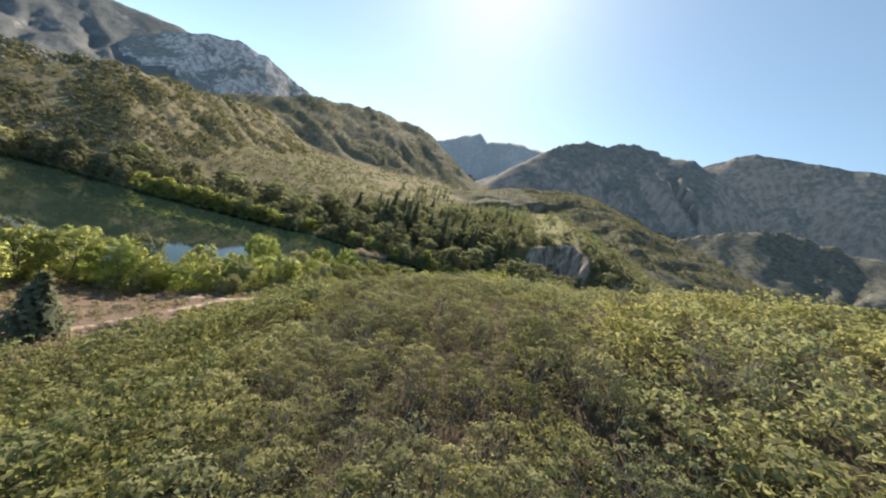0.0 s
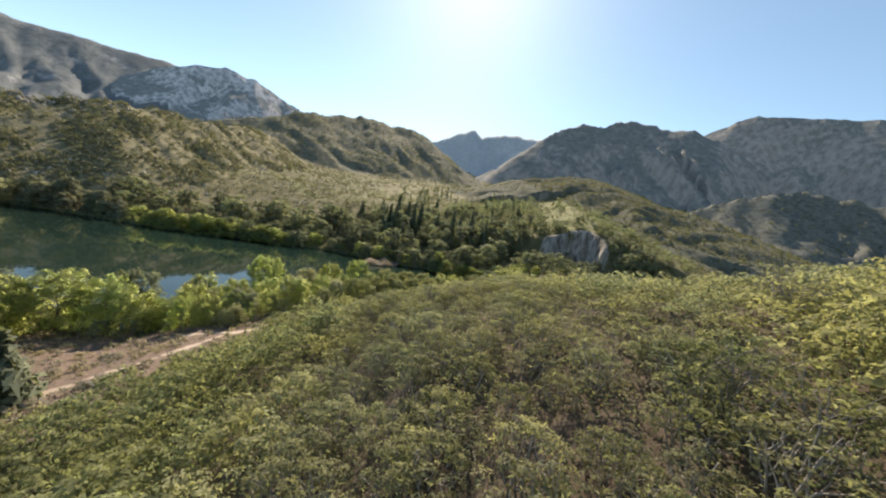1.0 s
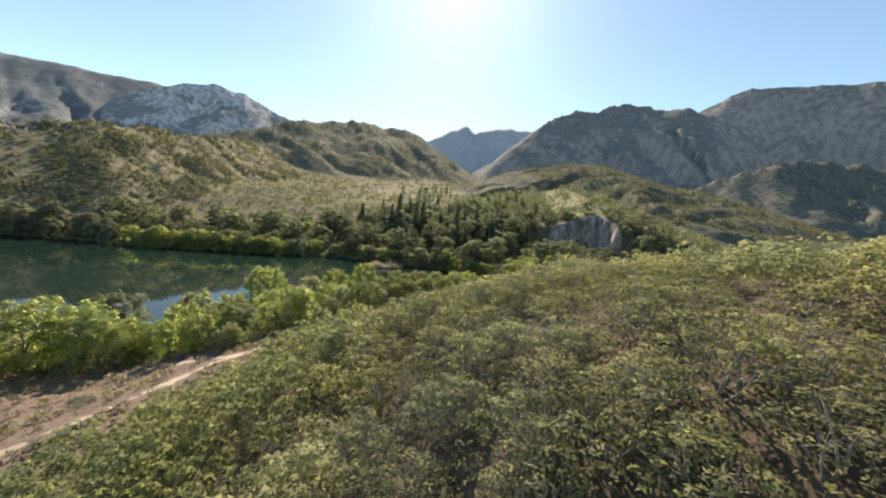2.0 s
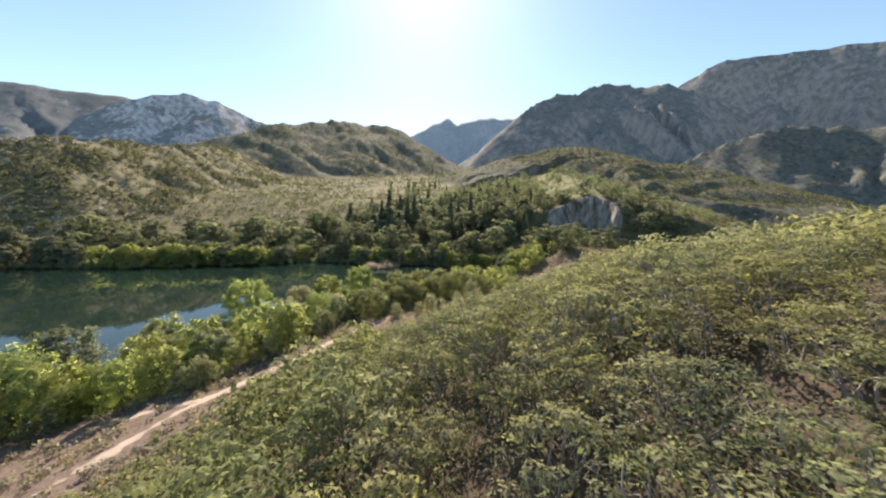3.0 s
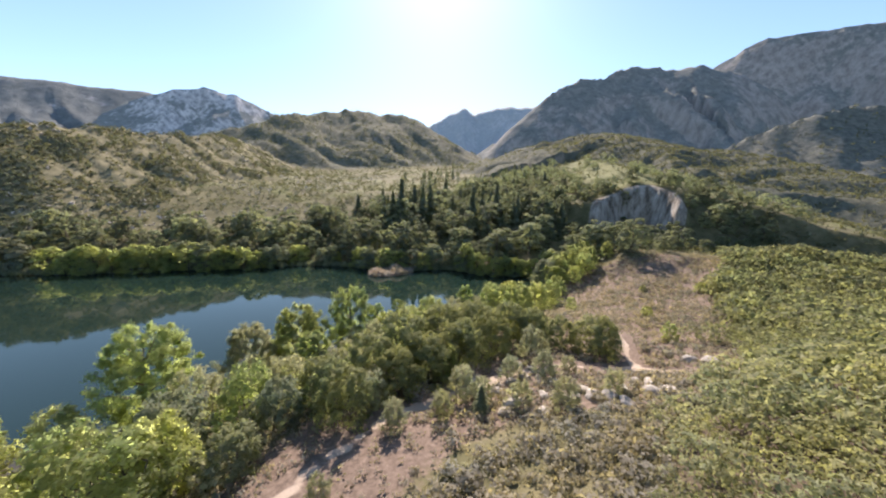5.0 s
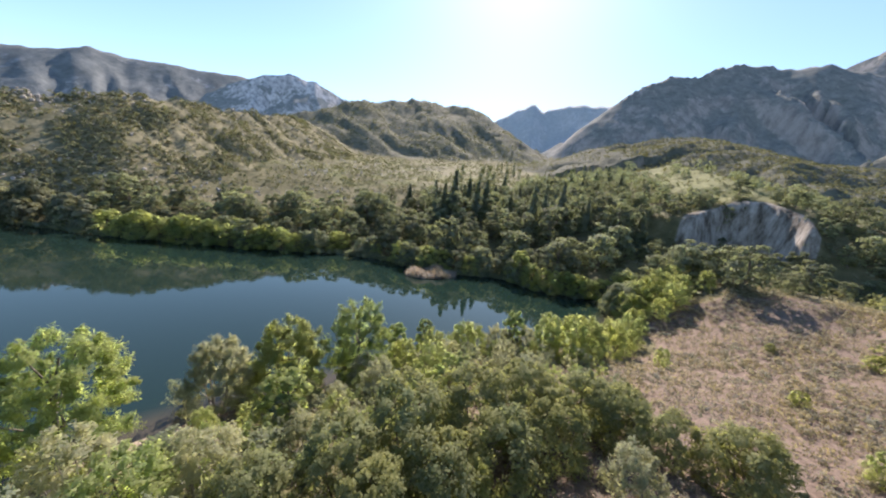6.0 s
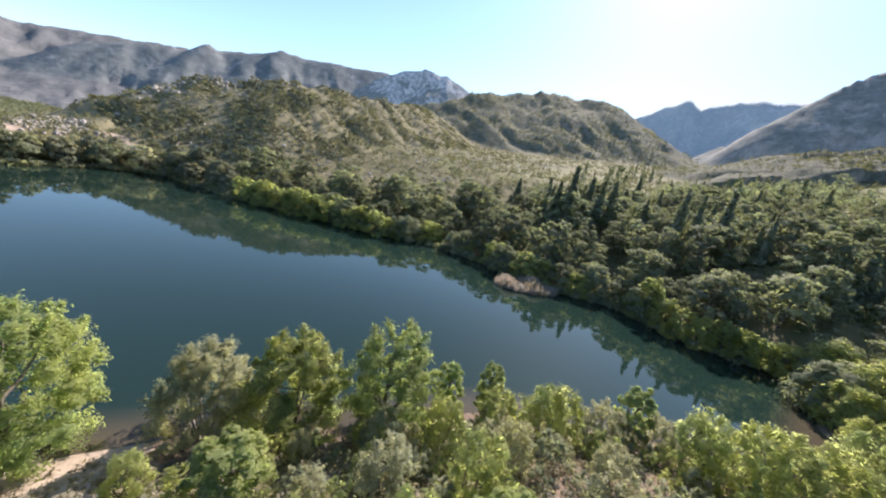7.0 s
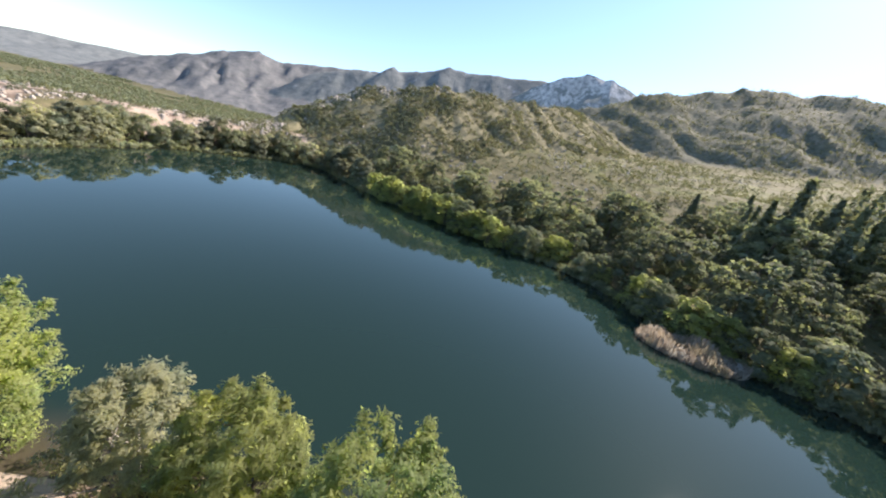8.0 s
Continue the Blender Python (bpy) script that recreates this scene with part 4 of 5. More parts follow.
def scatter(name, label, category, base, x, y, scale, sink, mat, seed=1, tall=None):
    """One mesh of many small plants: random ones of the base sets of leaf vertices, turned and scaled."""
    r = np.random.default_rng(seed)
    z = height(x, y) - sink
    out = []
    pick = r.integers(len(base), size=len(x))
    turn = r.uniform(0, 6.28, len(x))
    for b in range(len(base)):
        k = np.where(pick == b)[0]
        if not len(k):
            continue
        c, s = np.cos(turn[k]), np.sin(turn[k])
        v = base[b][None, :, :3] * scale[k, None, None]
        n = np.repeat(base[b][None, :, 3:], len(k), 0)
        vx = v[..., 0] * c[:, None] - v[..., 1] * s[:, None] + x[k, None]
        vy = v[..., 0] * s[:, None] + v[..., 1] * c[:, None] + y[k, None]
        vz = v[..., 2] * (1.0 if tall is None else tall[k, None]) + z[k, None]
        nx = n[..., 0] * c[:, None] - n[..., 1] * s[:, None]
        ny = n[..., 0] * s[:, None] + n[..., 1] * c[:, None]
        out.append(np.stack([vx, vy, vz, nx, ny, n[..., 2]], -1).reshape(-1, 6))
    me = leaf_mesh(name, np.concatenate(out), mat)
    return tagged(new(name, me), label, category, kind="stuff")


flank = to_polyline(bx, by, [(8, -62), (2, -40), (0, 0)])[rest]
dull = rng.uniform(0, 1, len(rest)) < 0.45
west_side = (bx < np.interp(by, [-62, -40, 0], [4, -4, 0]))[rest]
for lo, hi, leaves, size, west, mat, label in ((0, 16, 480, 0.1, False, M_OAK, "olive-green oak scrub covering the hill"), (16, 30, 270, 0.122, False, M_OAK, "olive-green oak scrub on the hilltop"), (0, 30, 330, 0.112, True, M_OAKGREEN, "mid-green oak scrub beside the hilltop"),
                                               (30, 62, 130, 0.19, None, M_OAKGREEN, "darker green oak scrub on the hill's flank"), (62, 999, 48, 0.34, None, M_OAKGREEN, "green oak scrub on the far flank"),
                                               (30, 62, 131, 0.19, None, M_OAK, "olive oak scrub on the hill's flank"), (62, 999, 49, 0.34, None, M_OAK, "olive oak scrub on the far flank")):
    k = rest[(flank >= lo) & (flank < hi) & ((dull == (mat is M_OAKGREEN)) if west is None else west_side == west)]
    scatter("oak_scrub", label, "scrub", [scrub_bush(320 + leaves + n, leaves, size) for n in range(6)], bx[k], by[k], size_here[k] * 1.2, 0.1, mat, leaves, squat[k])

# twiggy undergrowth between the oaks
nx2, ny2 = spread_out(2600, -14, 36, -66, -6, lambda x, y: scrub_chance(x, y) * 0.95, 1.05, 6)
scatter("undergrowth", "low dark undergrowth between the scrub oaks", "undergrowth", [scrub_bush(730 + n, 110, 0.1) for n in range(5)], nx2, ny2, rng.uniform(0.4, 0.62, len(nx2)), 0.1, M_SHRUB, 27)

# ---------------------------------------------------------------- woods beyond the lake
def north_of(x, y):
    return smooth(-2, 3, y - middle_line(x) + 16 * smooth(52, 75, x))


def wood_chance(x, y):
    d = lake_distance(x, y)
    w = smooth(3, 5, d - 4.0 * ((x < -55) | ((x > 10) & (x < 38)))) * smooth(-165, -140, x) * smooth(200, 165, x - 0.1 * (y - 150))
    edge = 34 + 0.52 * np.clip(x + 130, 0, 210) + 0.7 * np.clip(x + 20, 0, 90) + 22 * fbm(x, y, 45, 3, 31)
    top = smooth(12, -12, d - edge)
    knoll = to_polyline(x, y, CRESTS["knoll"][0])
    thin = (1 - 0.97 * on_scar(x, y)) * (1 - 0.75 * smooth(45, 20, knoll) * (y + 0.5 * (x - 120) > 178))
    return w * top * thin * north_of(x, y) * (0.96 - 0.45 * smooth(0.5, 0.9, fbm(x, y, 18, 2, 33)))


fx, fy = spread_out(3000, -170, 185, 90, 330, wood_chance, 8.7, 21)
fd = lake_distance(fx, fy)
f_order = np.argsort(fd)
f_single, f_rest = f_order[:270], f_order[270:]
far_oak = [tree("broadleaf_tree", "green broad-leaved tree in the wood beyond the lake", "tree", 100 + k, 7.5, 3.4, (M_DARK, M_DARK, M_MAPLE, M_MAPLE)[k], M_BARK, 18, 92, 0.24, 0.04, 1, "round" if k % 2 else "dome", "trees of the far wood", ragged=0.8, puff=1.3) for k in range(4)]
low_there = 1 - 0.28 * smooth(100, 65, to_polyline(fx, fy, CLIFF)) * (fx > 60)
plant(far_oak, [(fx[i], fy[i], (6.5 + 8.0 * rng.uniform() ** 1.4 - 2.0 * (fd[i] < 9)) * low_there[i], 1.27) for i in f_single], 7.5)


def far_tree(seed, leaves, size):
    r = np.random.default_rng(seed)
    blobs = [(r.normal(0, 1.5), r.normal(0, 1.5), r.uniform(1.6, 6.0), r.uniform(1.2, 2.1)) for _ in range(9)]
    return clump_leaves(r, blobs, leaves / 9, size, 0.85, ragged=0.25)


scale = rng.uniform(0.8, 1.7, len(f_rest)) * low_there[f_rest]
half = rng.uniform(0, 1, len(f_rest)) < 0.62
for pick, mat, label in ((half, M_DARK, "dark green broad-leaved woodland on the slope"), (~half, M_MAPLE, "mid-green broad-leaved woodland on the slope")):
    k = f_rest[pick]
    scatter("woodland", label, "woods", [far_tree(340 + n, 230, 0.45) for n in range(5)], fx[k], fy[k], scale[pick], 0.5, mat, 8)

# the bright willows that line the far shore
lx, ly, lt = [], [], []
r4 = np.random.default_rng(90)
step = np.roll(LAKE, -1, 0) - LAKE
for (ax, ay), (sx, sy) in zip(LAKE, step):
    far = math.hypot(sx, sy)
    if ay > float(middle_line(np.array(ax))) + 1 or ax < -140:
        n = max(1, int(far / (3.6 if ax > -135 else 2.4)))
        for k in range(n):
            t = (k + r4.uniform(0.1, 0.9)) / n
            out = r4.uniform(0.5, 5.5) if ax > -135 else r4.uniform(1.0, 9.0)
            nx, ny = sy / far, -sx / far
            if float(lake_distance(np.array([ax + nx * 2]), np.array([ay + ny * 2]))[0]) < 0:
                nx, ny = -nx, -ny
            px, py = ax + t * sx + nx * out, ay + t * sy + ny * out
            bright = 0.95 if -130 < px < -60 or 2 < px < 48 or px < -140 else 0.75
            if r4.uniform() < bright:
                lx.append(px), ly.append(py), lt.append(r4.uniform(5.2, 9.6) * (1.25 if px < -140 else 1.0))
shore_willow = [tree("willow_shrub", "bright green willow along the far shore", "shrub", 140 + k, 6.0, 3.2, (M_WILLOW, M_MAPLE, M_MAPLE)[k], M_BARK, 20, 64, 0.26, 0.02, 3, "dome", "willows along the far shore", 1.2, ragged=0.28, puff=1.3) for k in range(3)]
glowing = [(13.5, 121.0, 11.8, 0.8), (11, 123.5, 7.0, 1.0), (17, 117.4, 8.4, 1.0), (20.6, 115.4, 7.4, 1.1), (24.2, 114.0, 7.2, 1.1), (27.8, 113.8, 7.8, 1.1), (31.2, 113.8, 7.6, 1.1), (34.2, 113.8, 6.6, 1.1), (-31.5, 127.5, 6.5, 0.8), (-20.5, 124.5, 4.5)]
glowing += [(-122 + 3.6 * k, 104.4 + 0.98 * k + 1.6 * math.sin(2.1 * k), 7.8 + 2.1 * math.sin(1.7 * k) * math.cos(0.6 * k), 1.15 + 0.2 * math.sin(2.9 * k)) for k in range(17)]
bright = [tree("willow_tree", "bright yellow-green willow at the far waterline", "tree", 149 + k, 6.0, 3.0, M_WILLOW, M_BARK, 30, 80, 0.21, 0.02, 3, "dome", "bright willows along the far shore", 1.2, feather=0.5) for k in range(2)]
plant(bright, glowing, 6.0)
plant(shore_willow, [(x, y, t, 1.15) for x, y, t in zip(lx, ly, lt) if x > -138 and not 12 < x < 37], 6.0)
west_willow = [tree("willow_shrub", "olive-green willow along the western shore", "shrub", 145 + k, 6.0, 3.2, (M_GREY, M_HILLSCRUB, M_MAPLE)[k], M_BARK, 20, 64, 0.26, 0.02, 3, "dome", "willows along the western shore", 1.2, ragged=0.4, puff=1.3) for k in range(3)]
plant(west_willow, [(x, y, t, 1.15) for x, y, t in zip(lx, ly, lt) if x <= -138], 6.0)

# low growth at the far waterline
wl_k = r4.integers(len(LAKE), size=2600)
wl_t = r4.uniform(0, 1, len(wl_k))
wlx, wly = LAKE[wl_k, 0] + wl_t * step[wl_k, 0] + r4.normal(0, 1.3, len(wl_k)), LAKE[wl_k, 1] + wl_t * step[wl_k, 1] + r4.normal(0, 1.3, len(wl_k))
wl_d = lake_distance(wlx, wly)
wl_ok = (wl_d > -0.7) & (wl_d < 2.5) & ((wly > middle_line(wlx) + 2) | (wlx < -135))
wlx, wly = wlx[wl_ok], wly[wl_ok]
firs = [conifer("fir_tree", "tall dark fir in the wood beyond the lake", 150 + k, 17.0, 4.0 + 0.4 * k, "firs in the wood") for k in range(3)]
fir_spots = [(-18, 179, 24.5, 0.95), (-22, 172, 19, 0.9), (-11, 184, 20, 0.8), (-6, 177, 22, 0.75), (-2, 192, 20, 0.8), (21, 168, 23.5, 0.62), (26, 168, 22, 0.62), (34, 170, 22.5, 0.9), (40, 157, 13, 0.8), (42, 156, 15, 0.75), (66, 160, 16, 1.0), (11, 181, 16, 0.8),
             (-29, 190, 13, 0.9), (10, 262, 11, 0.9), (30, 300, 9, 1.0), (47, 298, 10, 1.0), (36, 198, 13, 0.9), (51, 187, 12, 0.9), (-14, 192, 15, 0.9), (3, 205, 14, 0.9), (18, 215, 13, 0.9), (-26, 182, 15, 0.9), (-34, 215, 11, 1.0), (-48, 205, 10, 1.1), (82, 236, 10, 1.0), (60, 240, 11, 1.0), (24, 240, 12, 0.9)]
plant(firs, fir_spots, 17.0)
cx, cy = spread_out(190, -40, 190, 250, 560, lambda x, y: 0.55 * smooth(90, 20, np.abs(x - 45 - 0.12 * (y - 250))) * smooth(-0.3, 0.5, fbm(x, y, 60, 3, 51)), 8.5, 61)


def small_fir(seed):
    r = np.random.default_rng(seed)
    out = []
    for f in np.linspace(0, 1, 9):
        for a in np.arange(0, 6.28, 1.05):
            p = np.array([[math.cos(a + f * 5) * 1.7 * (1 - f), math.sin(a + f * 5) * 1.7 * (1 - f), 1 + 9.5 * f]])
            out.append(leaf_verts(r, p, np.array([[math.cos(a + f * 5) * 0.7, math.sin(a + f * 5) * 0.7, 0.6]]), 0.95, 1.0, 0.7, 0.4))
    return np.concatenate(out)


def low_growth(seed):
    r = np.random.default_rng(seed)
    return clump_leaves(r, [(r.normal(0, 0.5), r.normal(0, 0.5), r.uniform(0.2, 0.9), 0.8) for _ in range(3)], 12, 0.32, 0.8)


scatter("bank_growth", "low green growth hanging over the waterline", "bushes", [low_growth(k) for k in range(4)], wlx, wly, rng.uniform(0.7, 1.6, len(wlx)), 0.1, M_MAPLE, 14)
scatter("conifer_wood", "dark conifers scattered up the valley", "woods", [small_fir(k) for k in range(4)], cx, cy, rng.uniform(0.6, 1.3, len(cx)), 0.4, M_CONIFER, 9)

# ---------------------------------------------------------------- scrub on the hills around
def low_shrub(seed, leaves, size):
    r = np.random.default_rng(seed)
    blobs = [(r.normal(0, 0.55), r.normal(0, 0.55), r.uniform(0.3, 1.1), r.uniform(0.5, 0.9)) for _ in range(3)]
    return clump_leaves(r, blobs, leaves / 3, size, 0.8, ragged=0.3)


r5 = np.random.default_rng(55)
n_hill = 24000
az, dist = np.radians(r5.uniform(-84, 62, n_hill)), np.exp(r5.uniform(math.log(120), math.log(950), n_hill))
sx, sy = dist * np.sin(az), dist * np.cos(az) + 20
sd = lake_distance(sx, sy)
band = fbm(sx, sy, 55, 4, 58)
keep = (sd > 12) & (r5.uniform(0, 1, n_hill) < np.maximum(smooth(-0.9, 0.3, band), 0.95 * (sx > 150))) & ((sy > middle_line(sx)) | (sx < -175) | (sx > 165)) & ~on_scar(sx, sy)
keep &= (land(sx, sy)[1] != 1) | (r5.uniform(0, 1, n_hill) < 0.25)
keep &= (r5.uniform(0, 1, n_hill) < 1 - 0.8 * smooth(60, 25, to_polyline(sx, sy, CRESTS["knoll"][0])))
sx, sy, far_s = sx[keep], sy[keep], dist[keep]
tone = r5.uniform(0, 1, len(sx)) < 0.5
for pick, mat, label in ((tone, M_SHRUB, "low dark scrub dotted over the hillsides"), (~tone, M_HILLSCRUB, "low grey-green scrub dotted over the hillsides")):
    scatter("hill_scrub", label, "scrub", [low_shrub(400 + k, 12, 0.46) for k in range(6)], sx[pick], sy[pick], rng.uniform(0.6, 1.5, pick.sum()) * (0.65 + far_s[pick] / 600), 0.2, mat, 10)

hx, hy = spread_out(9500, -330, -120, 100, 420, lambda x, y: (land(x, y)[1] == 1) * (0.16 + 0.84 * smooth(-0.3, 0.22, fbm(x + 0.6 * y, y, 15, 3, 121) - 0.06 * smooth(160, 230, y))), 2.35, 122)
h_tone = rng.uniform(0, 1, len(hx)) < 0.5
for pick, mat, label in ((h_tone, M_SHRUB, "dark green shrubs clumped over the rocky hill"), (~h_tone, M_HILLSCRUB, "grey-green shrubs between rocks on the hill")):
    scatter("hill_scrub", label, "scrub", [low_shrub(440 + k, 21, 0.42) for k in range(6)], hx[pick], hy[pick], rng.uniform(0.8, 1.75, pick.sum()), 0.1, mat, 15)

gx2, gy2 = spread_out(9500, -620, 60, 560, 1180, lambda x, y: (land(x, y)[1] == 2) * (0.3 + 0.7 * smooth(-0.3, 0.3, fbm(x, y, 70, 4, 131))), 5.6, 132)
scatter("hill_scrub", "dark scrub and small trees over the craggy hill", "scrub", [low_shrub(450 + k, 9, 0.6) for k in range(6)], gx2, gy2, rng.uniform(0.8, 1.9, len(gx2)), 0.2, M_HILLSCRUB, 17)

ox, oy = spread_out(6000, 170, 520, 240, 720, lambda x, y: (land(x, y)[1] == 11) * 0.85, 5.2, 142)
scatter("hill_scrub", "rounded grey-green shrubs dotted over the slope", "scrub", [low_shrub(480 + k, 12, 0.55) for k in range(6)], ox, oy, rng.uniform(1.0, 2.0, len(ox)), 0.2, M_SHRUB, 19)

vx, vy = spread_out(7500, 56, 430, 84, 470, lambda x, y: (np.isin(land(x, y)[1], (0, 12))) * ((y > middle_line(x) - 8) | ((x > 96) & (y > 84 + 0.1 * (x - 96)))) * (0.9 - 0.8 * smooth(36, 15, to_polyline(x, y, CRESTS["knoll"][0])) * (scar_frame(x, y)[1] > 2)) * (1 - 0.94 * on_scar(x, y)), 4.6, 152)
scatter("hill_scrub", "grey-green brush filling the side valley", "scrub", [low_shrub(490 + k, 12, 0.5) for k in range(6)], vx, vy, rng.uniform(0.8, 1.9, len(vx)), 0.2, M_SHRUB, 20)

ax, ay = spread_out(900, 84, 190, 96, 190, lambda x, y: (1 - 0.97 * on_scar(x, y)) * smooth(6, 2, scar_frame(x, y)[1]) * smooth(-48, -40, scar_frame(x, y)[1]) * (y > 96 + 0.12 * (x - 84)) * 0.85, 3.4, 162)
fx2, fy2 = spread_out(90, 70, 125, 120, 175, lambda x, y: smooth(-24, -27, scar_frame(x, y)[1]) * smooth(-44, -38, scar_frame(x, y)[1]) * smooth(16, 8, np.abs(scar_frame(x, y)[0] + 9)) * 0.9, 4.6, 163)
scatter("woodland", "grey-green trees below the bare scar", "woods", [far_tree(515 + n, 200, 0.3) for n in range(4)], fx2, fy2, rng.uniform(0.75, 1.35, len(fx2)), 0.3, M_DARK, 23)
scatter("scar_brush", "dark green brush round the bare scar", "scrub", [far_tree(510 + n, 60, 0.42) for n in range(5)], ax, ay, rng.uniform(0.22, 0.62, len(ax)), 0.2, M_DARK, 21)
qx2, qy2 = spread_out(7000, -330, 190, 210, 700, lambda x, y: (land(x, y)[1] != 1) * (0.3 + 0.5 * smooth(-0.3, 0.5, fbm(x, y, 50, 3, 172))) * np.maximum(smooth(150, 60, np.abs(x - 20 - 0.06 * y)), 0.95 * (x < 20)) * (1 - 0.7 * smooth(30, 12, to_polyline(x, y, CRESTS["knoll"][0]))), 6.4, 173)
scatter("valley_brush", "small trees and brush up the valley floor", "scrub", [far_tree(520 + n, 42, 0.6) for n in range(5)], qx2, qy2, rng.uniform(0.25, 0.7, len(qx2)), 0.2, M_SHRUB, 22)

gx3, gy3 = spread_out(5200, -150, 620, 640, 1180, lambda x, y: np.isin(land(x, y)[1], (0, 8)) * smooth(150, 70, height(x, y)) * 0.9, 9.5, 176)
scatter("valley_woods", "dark hazy trees at the foot of the mountains", "woods", [far_tree(530 + n, 14, 1.3) for n in range(4)], gx3, gy3, rng.uniform(0.8, 1.6, len(gx3)), 0.4, M_CONIFER, 24)

# trees and gardens of the plain, and bushes on the stony bank
px2, py2 = spread_out(12000, -2700, -250, -900, 900, lambda x, y: smooth(-0.5, 0.2, fbm(x, y, 160, 3, 101)) * (land(x, y)[1] == 0) * (x < -330) * 0.95, 12.5, 102)
scatter("plain_woods", "dark trees scattered over the distant plain", "woods", [far_tree(360 + n, 14, 1.5) for n in range(4)], px2, py2, rng.uniform(0.6, 1.25, len(px2)) * (1 + 0.35 * smooth(-900, -2200, px2)), 0.5, M_CONIFER, 12)
kx, ky = spread_out(900, -330, -150, -40, 130, lambda x, y: smooth(5, 9, lake_distance(x, y)) * 0.7 * smooth(-0.3, 0.5, fbm(x, y, 20, 3, 103)), 4.2, 104)
scatter("bank_scrub", "olive bushes on the stony western bank", "scrub", [scrub_bush(370 + n, 54, 0.42) for n in range(4)], kx, ky, rng.uniform(0.4, 1.1, len(kx)), 0.2, M_HILLSCRUB, 13)

def bare_slope(x, y):
    """The reddish bare slope above the western thicket."""
    return smooth(24, 14, np.hypot((x + 37) / 1.35, (y + 13) / 1.1) + 5 * fbm(x, y, 12, 4, 11))


# sage tufts on the bench and the bare ground
tx, ty = spread_out(11000, -75, 120, -40, 112, lambda x, y: (lake_distance(x, y) > 3) * (y < middle_line(x) - 2) * smooth(1.0, 1.8, np.minimum(to_polyline(x, y, TRAILS[0]), to_polyline(x, y, TRAILS[1])))
                     * smooth(4, -2, x - scrub_edge(y)) * (0.75 + 0.5 * fbm(x, y, 8, 3, 66)) * (1 - 0.6 * bare_slope(x, y)), 0.72, 67)


def tuft(seed):
    r = np.random.default_rng(seed)
    return clump_leaves(r, [(r.normal(0, 0.1), r.normal(0, 0.1), 0.13, 0.34)], 15, 0.095, 0.7)


# knee-high brush on the slope between the trail and the oaks
ux, uy = spread_out(1600, -34, 40, -30, 27, lambda x, y: (to_polyline(x, y, TRAILS[0]) > 1.4) * (y < 28) * smooth(-17, -12, x - scrub_edge(y) - 3 * (y > 14)) * smooth(3, 0, x - scrub_edge(y)) * (0.7 + 0.5 * fbm(x, y, 6, 2, 68)) * (lake_distance(x, y) > 12), 1.15, 69)
scatter("sage_brush", "grey-brown knee-high brush on the trail's slope", "brush", [clump_leaves(np.random.default_rng(460 + k), [(0.25 * math.cos(a), 0.25 * math.sin(a), 0.4, 0.42) for a in (0, 2.1, 4.2)], 22, 0.13, 0.9) for k in range(5)], ux, uy, rng.uniform(0.6, 1.5, len(ux)), 0.05, M_SAGE, 16)
ex, ey = spread_out(3200, -70, 118, -28, 112, lambda x, y: (lake_distance(x, y) > 5) * (y < middle_line(x) - 2) * (np.minimum(to_polyline(x, y, TRAILS[0]), to_polyline(x, y, TRAILS[1])) > 1.6)
                    * smooth(3, -1, x - scrub_edge(y)) * smooth(-0.5, 0.4, fbm(x, y, 10, 3, 71)) * (0.9 - 0.4 * bare_slope(x, y)), 1.3, 72)
scatter("sage_brush", "low grey sage bushes over the dry bench", "brush", [clump_leaves(np.random.default_rng(470 + k), [(0.22 * math.cos(a), 0.22 * math.sin(a), 0.28, 0.36) for a in (0, 2.1, 4.2)], 19, 0.11, 0.75) for k in range(5)], ex, ey, rng.uniform(0.6, 1.6, len(ex)), 0.05, M_SAGE, 18)
scatter("sage_tufts", "dry grey-green sage tufts on the bare soil", "tufts", [tuft(k) for k in range(5)], tx, ty, rng.uniform(0.7, 1.7, len(tx)), 0.0, M_SAGE, 11)

# ---------------------------------------------------------------- reeds and boulders
reeds = thing("reed_bed", "low island of dry pinkish reeds in the water", "reeds")
r6 = np.random.default_rng(77)
blades = []
for _ in range(3400):
    a, q = r6.uniform(0, 6.28), math.sqrt(r6.uniform())
    x, y = q * 8.0 * math.cos(a), q * 4.6 * math.sin(a)
    t = (2.6 - 1.3 * q) * r6.uniform(0.5, 1.1) * (1 + 0.35 * math.sin(x * 0.9))
    lean = r6.normal(0, 0.22, 2)
    w = r6.normal(0, 1, 2)
    w = w / np.hypot(*w) * 0.07
    blades.append([(x - w[0], y - w[1], -0.2), (x + w[0], y + w[1], -0.2), (x + lean[0] + w[0] * 0.6, y + lean[1] + w[1] * 0.6, t), (x + lean[0] - w[0] * 0.6, y + lean[1] - w[1] * 0.6, t)])
part("reed_stand", quads_mesh("reed_stand", np.array(blades).reshape(-1, 3), np.arange(4 * len(blades)).reshape(-1, 4), M_REED), reeds)
part("foliage", leaf_mesh("foliage", clump_leaves(r6, [(r6.uniform(-6.5, 6.5), r6.uniform(-3.4, 3.4), 0.6, 1.0) for _ in range(26)], 60, 0.2), M_REED), reeds)
reeds.matrix_basis = pose(-15.6, 114.4, 0.05, 0, 0, 31) @ Matrix.Scale(1.12, 4)
stand(tree("willow_shrub", "small yellow-green willow at the tip of the reeds", "shrub", 171, 5.2, 2.6, M_WILLOW, M_BARK, 26, 80, 0.2, 0.03, 3, "dome"), -26.1, 121.0, 0.2)


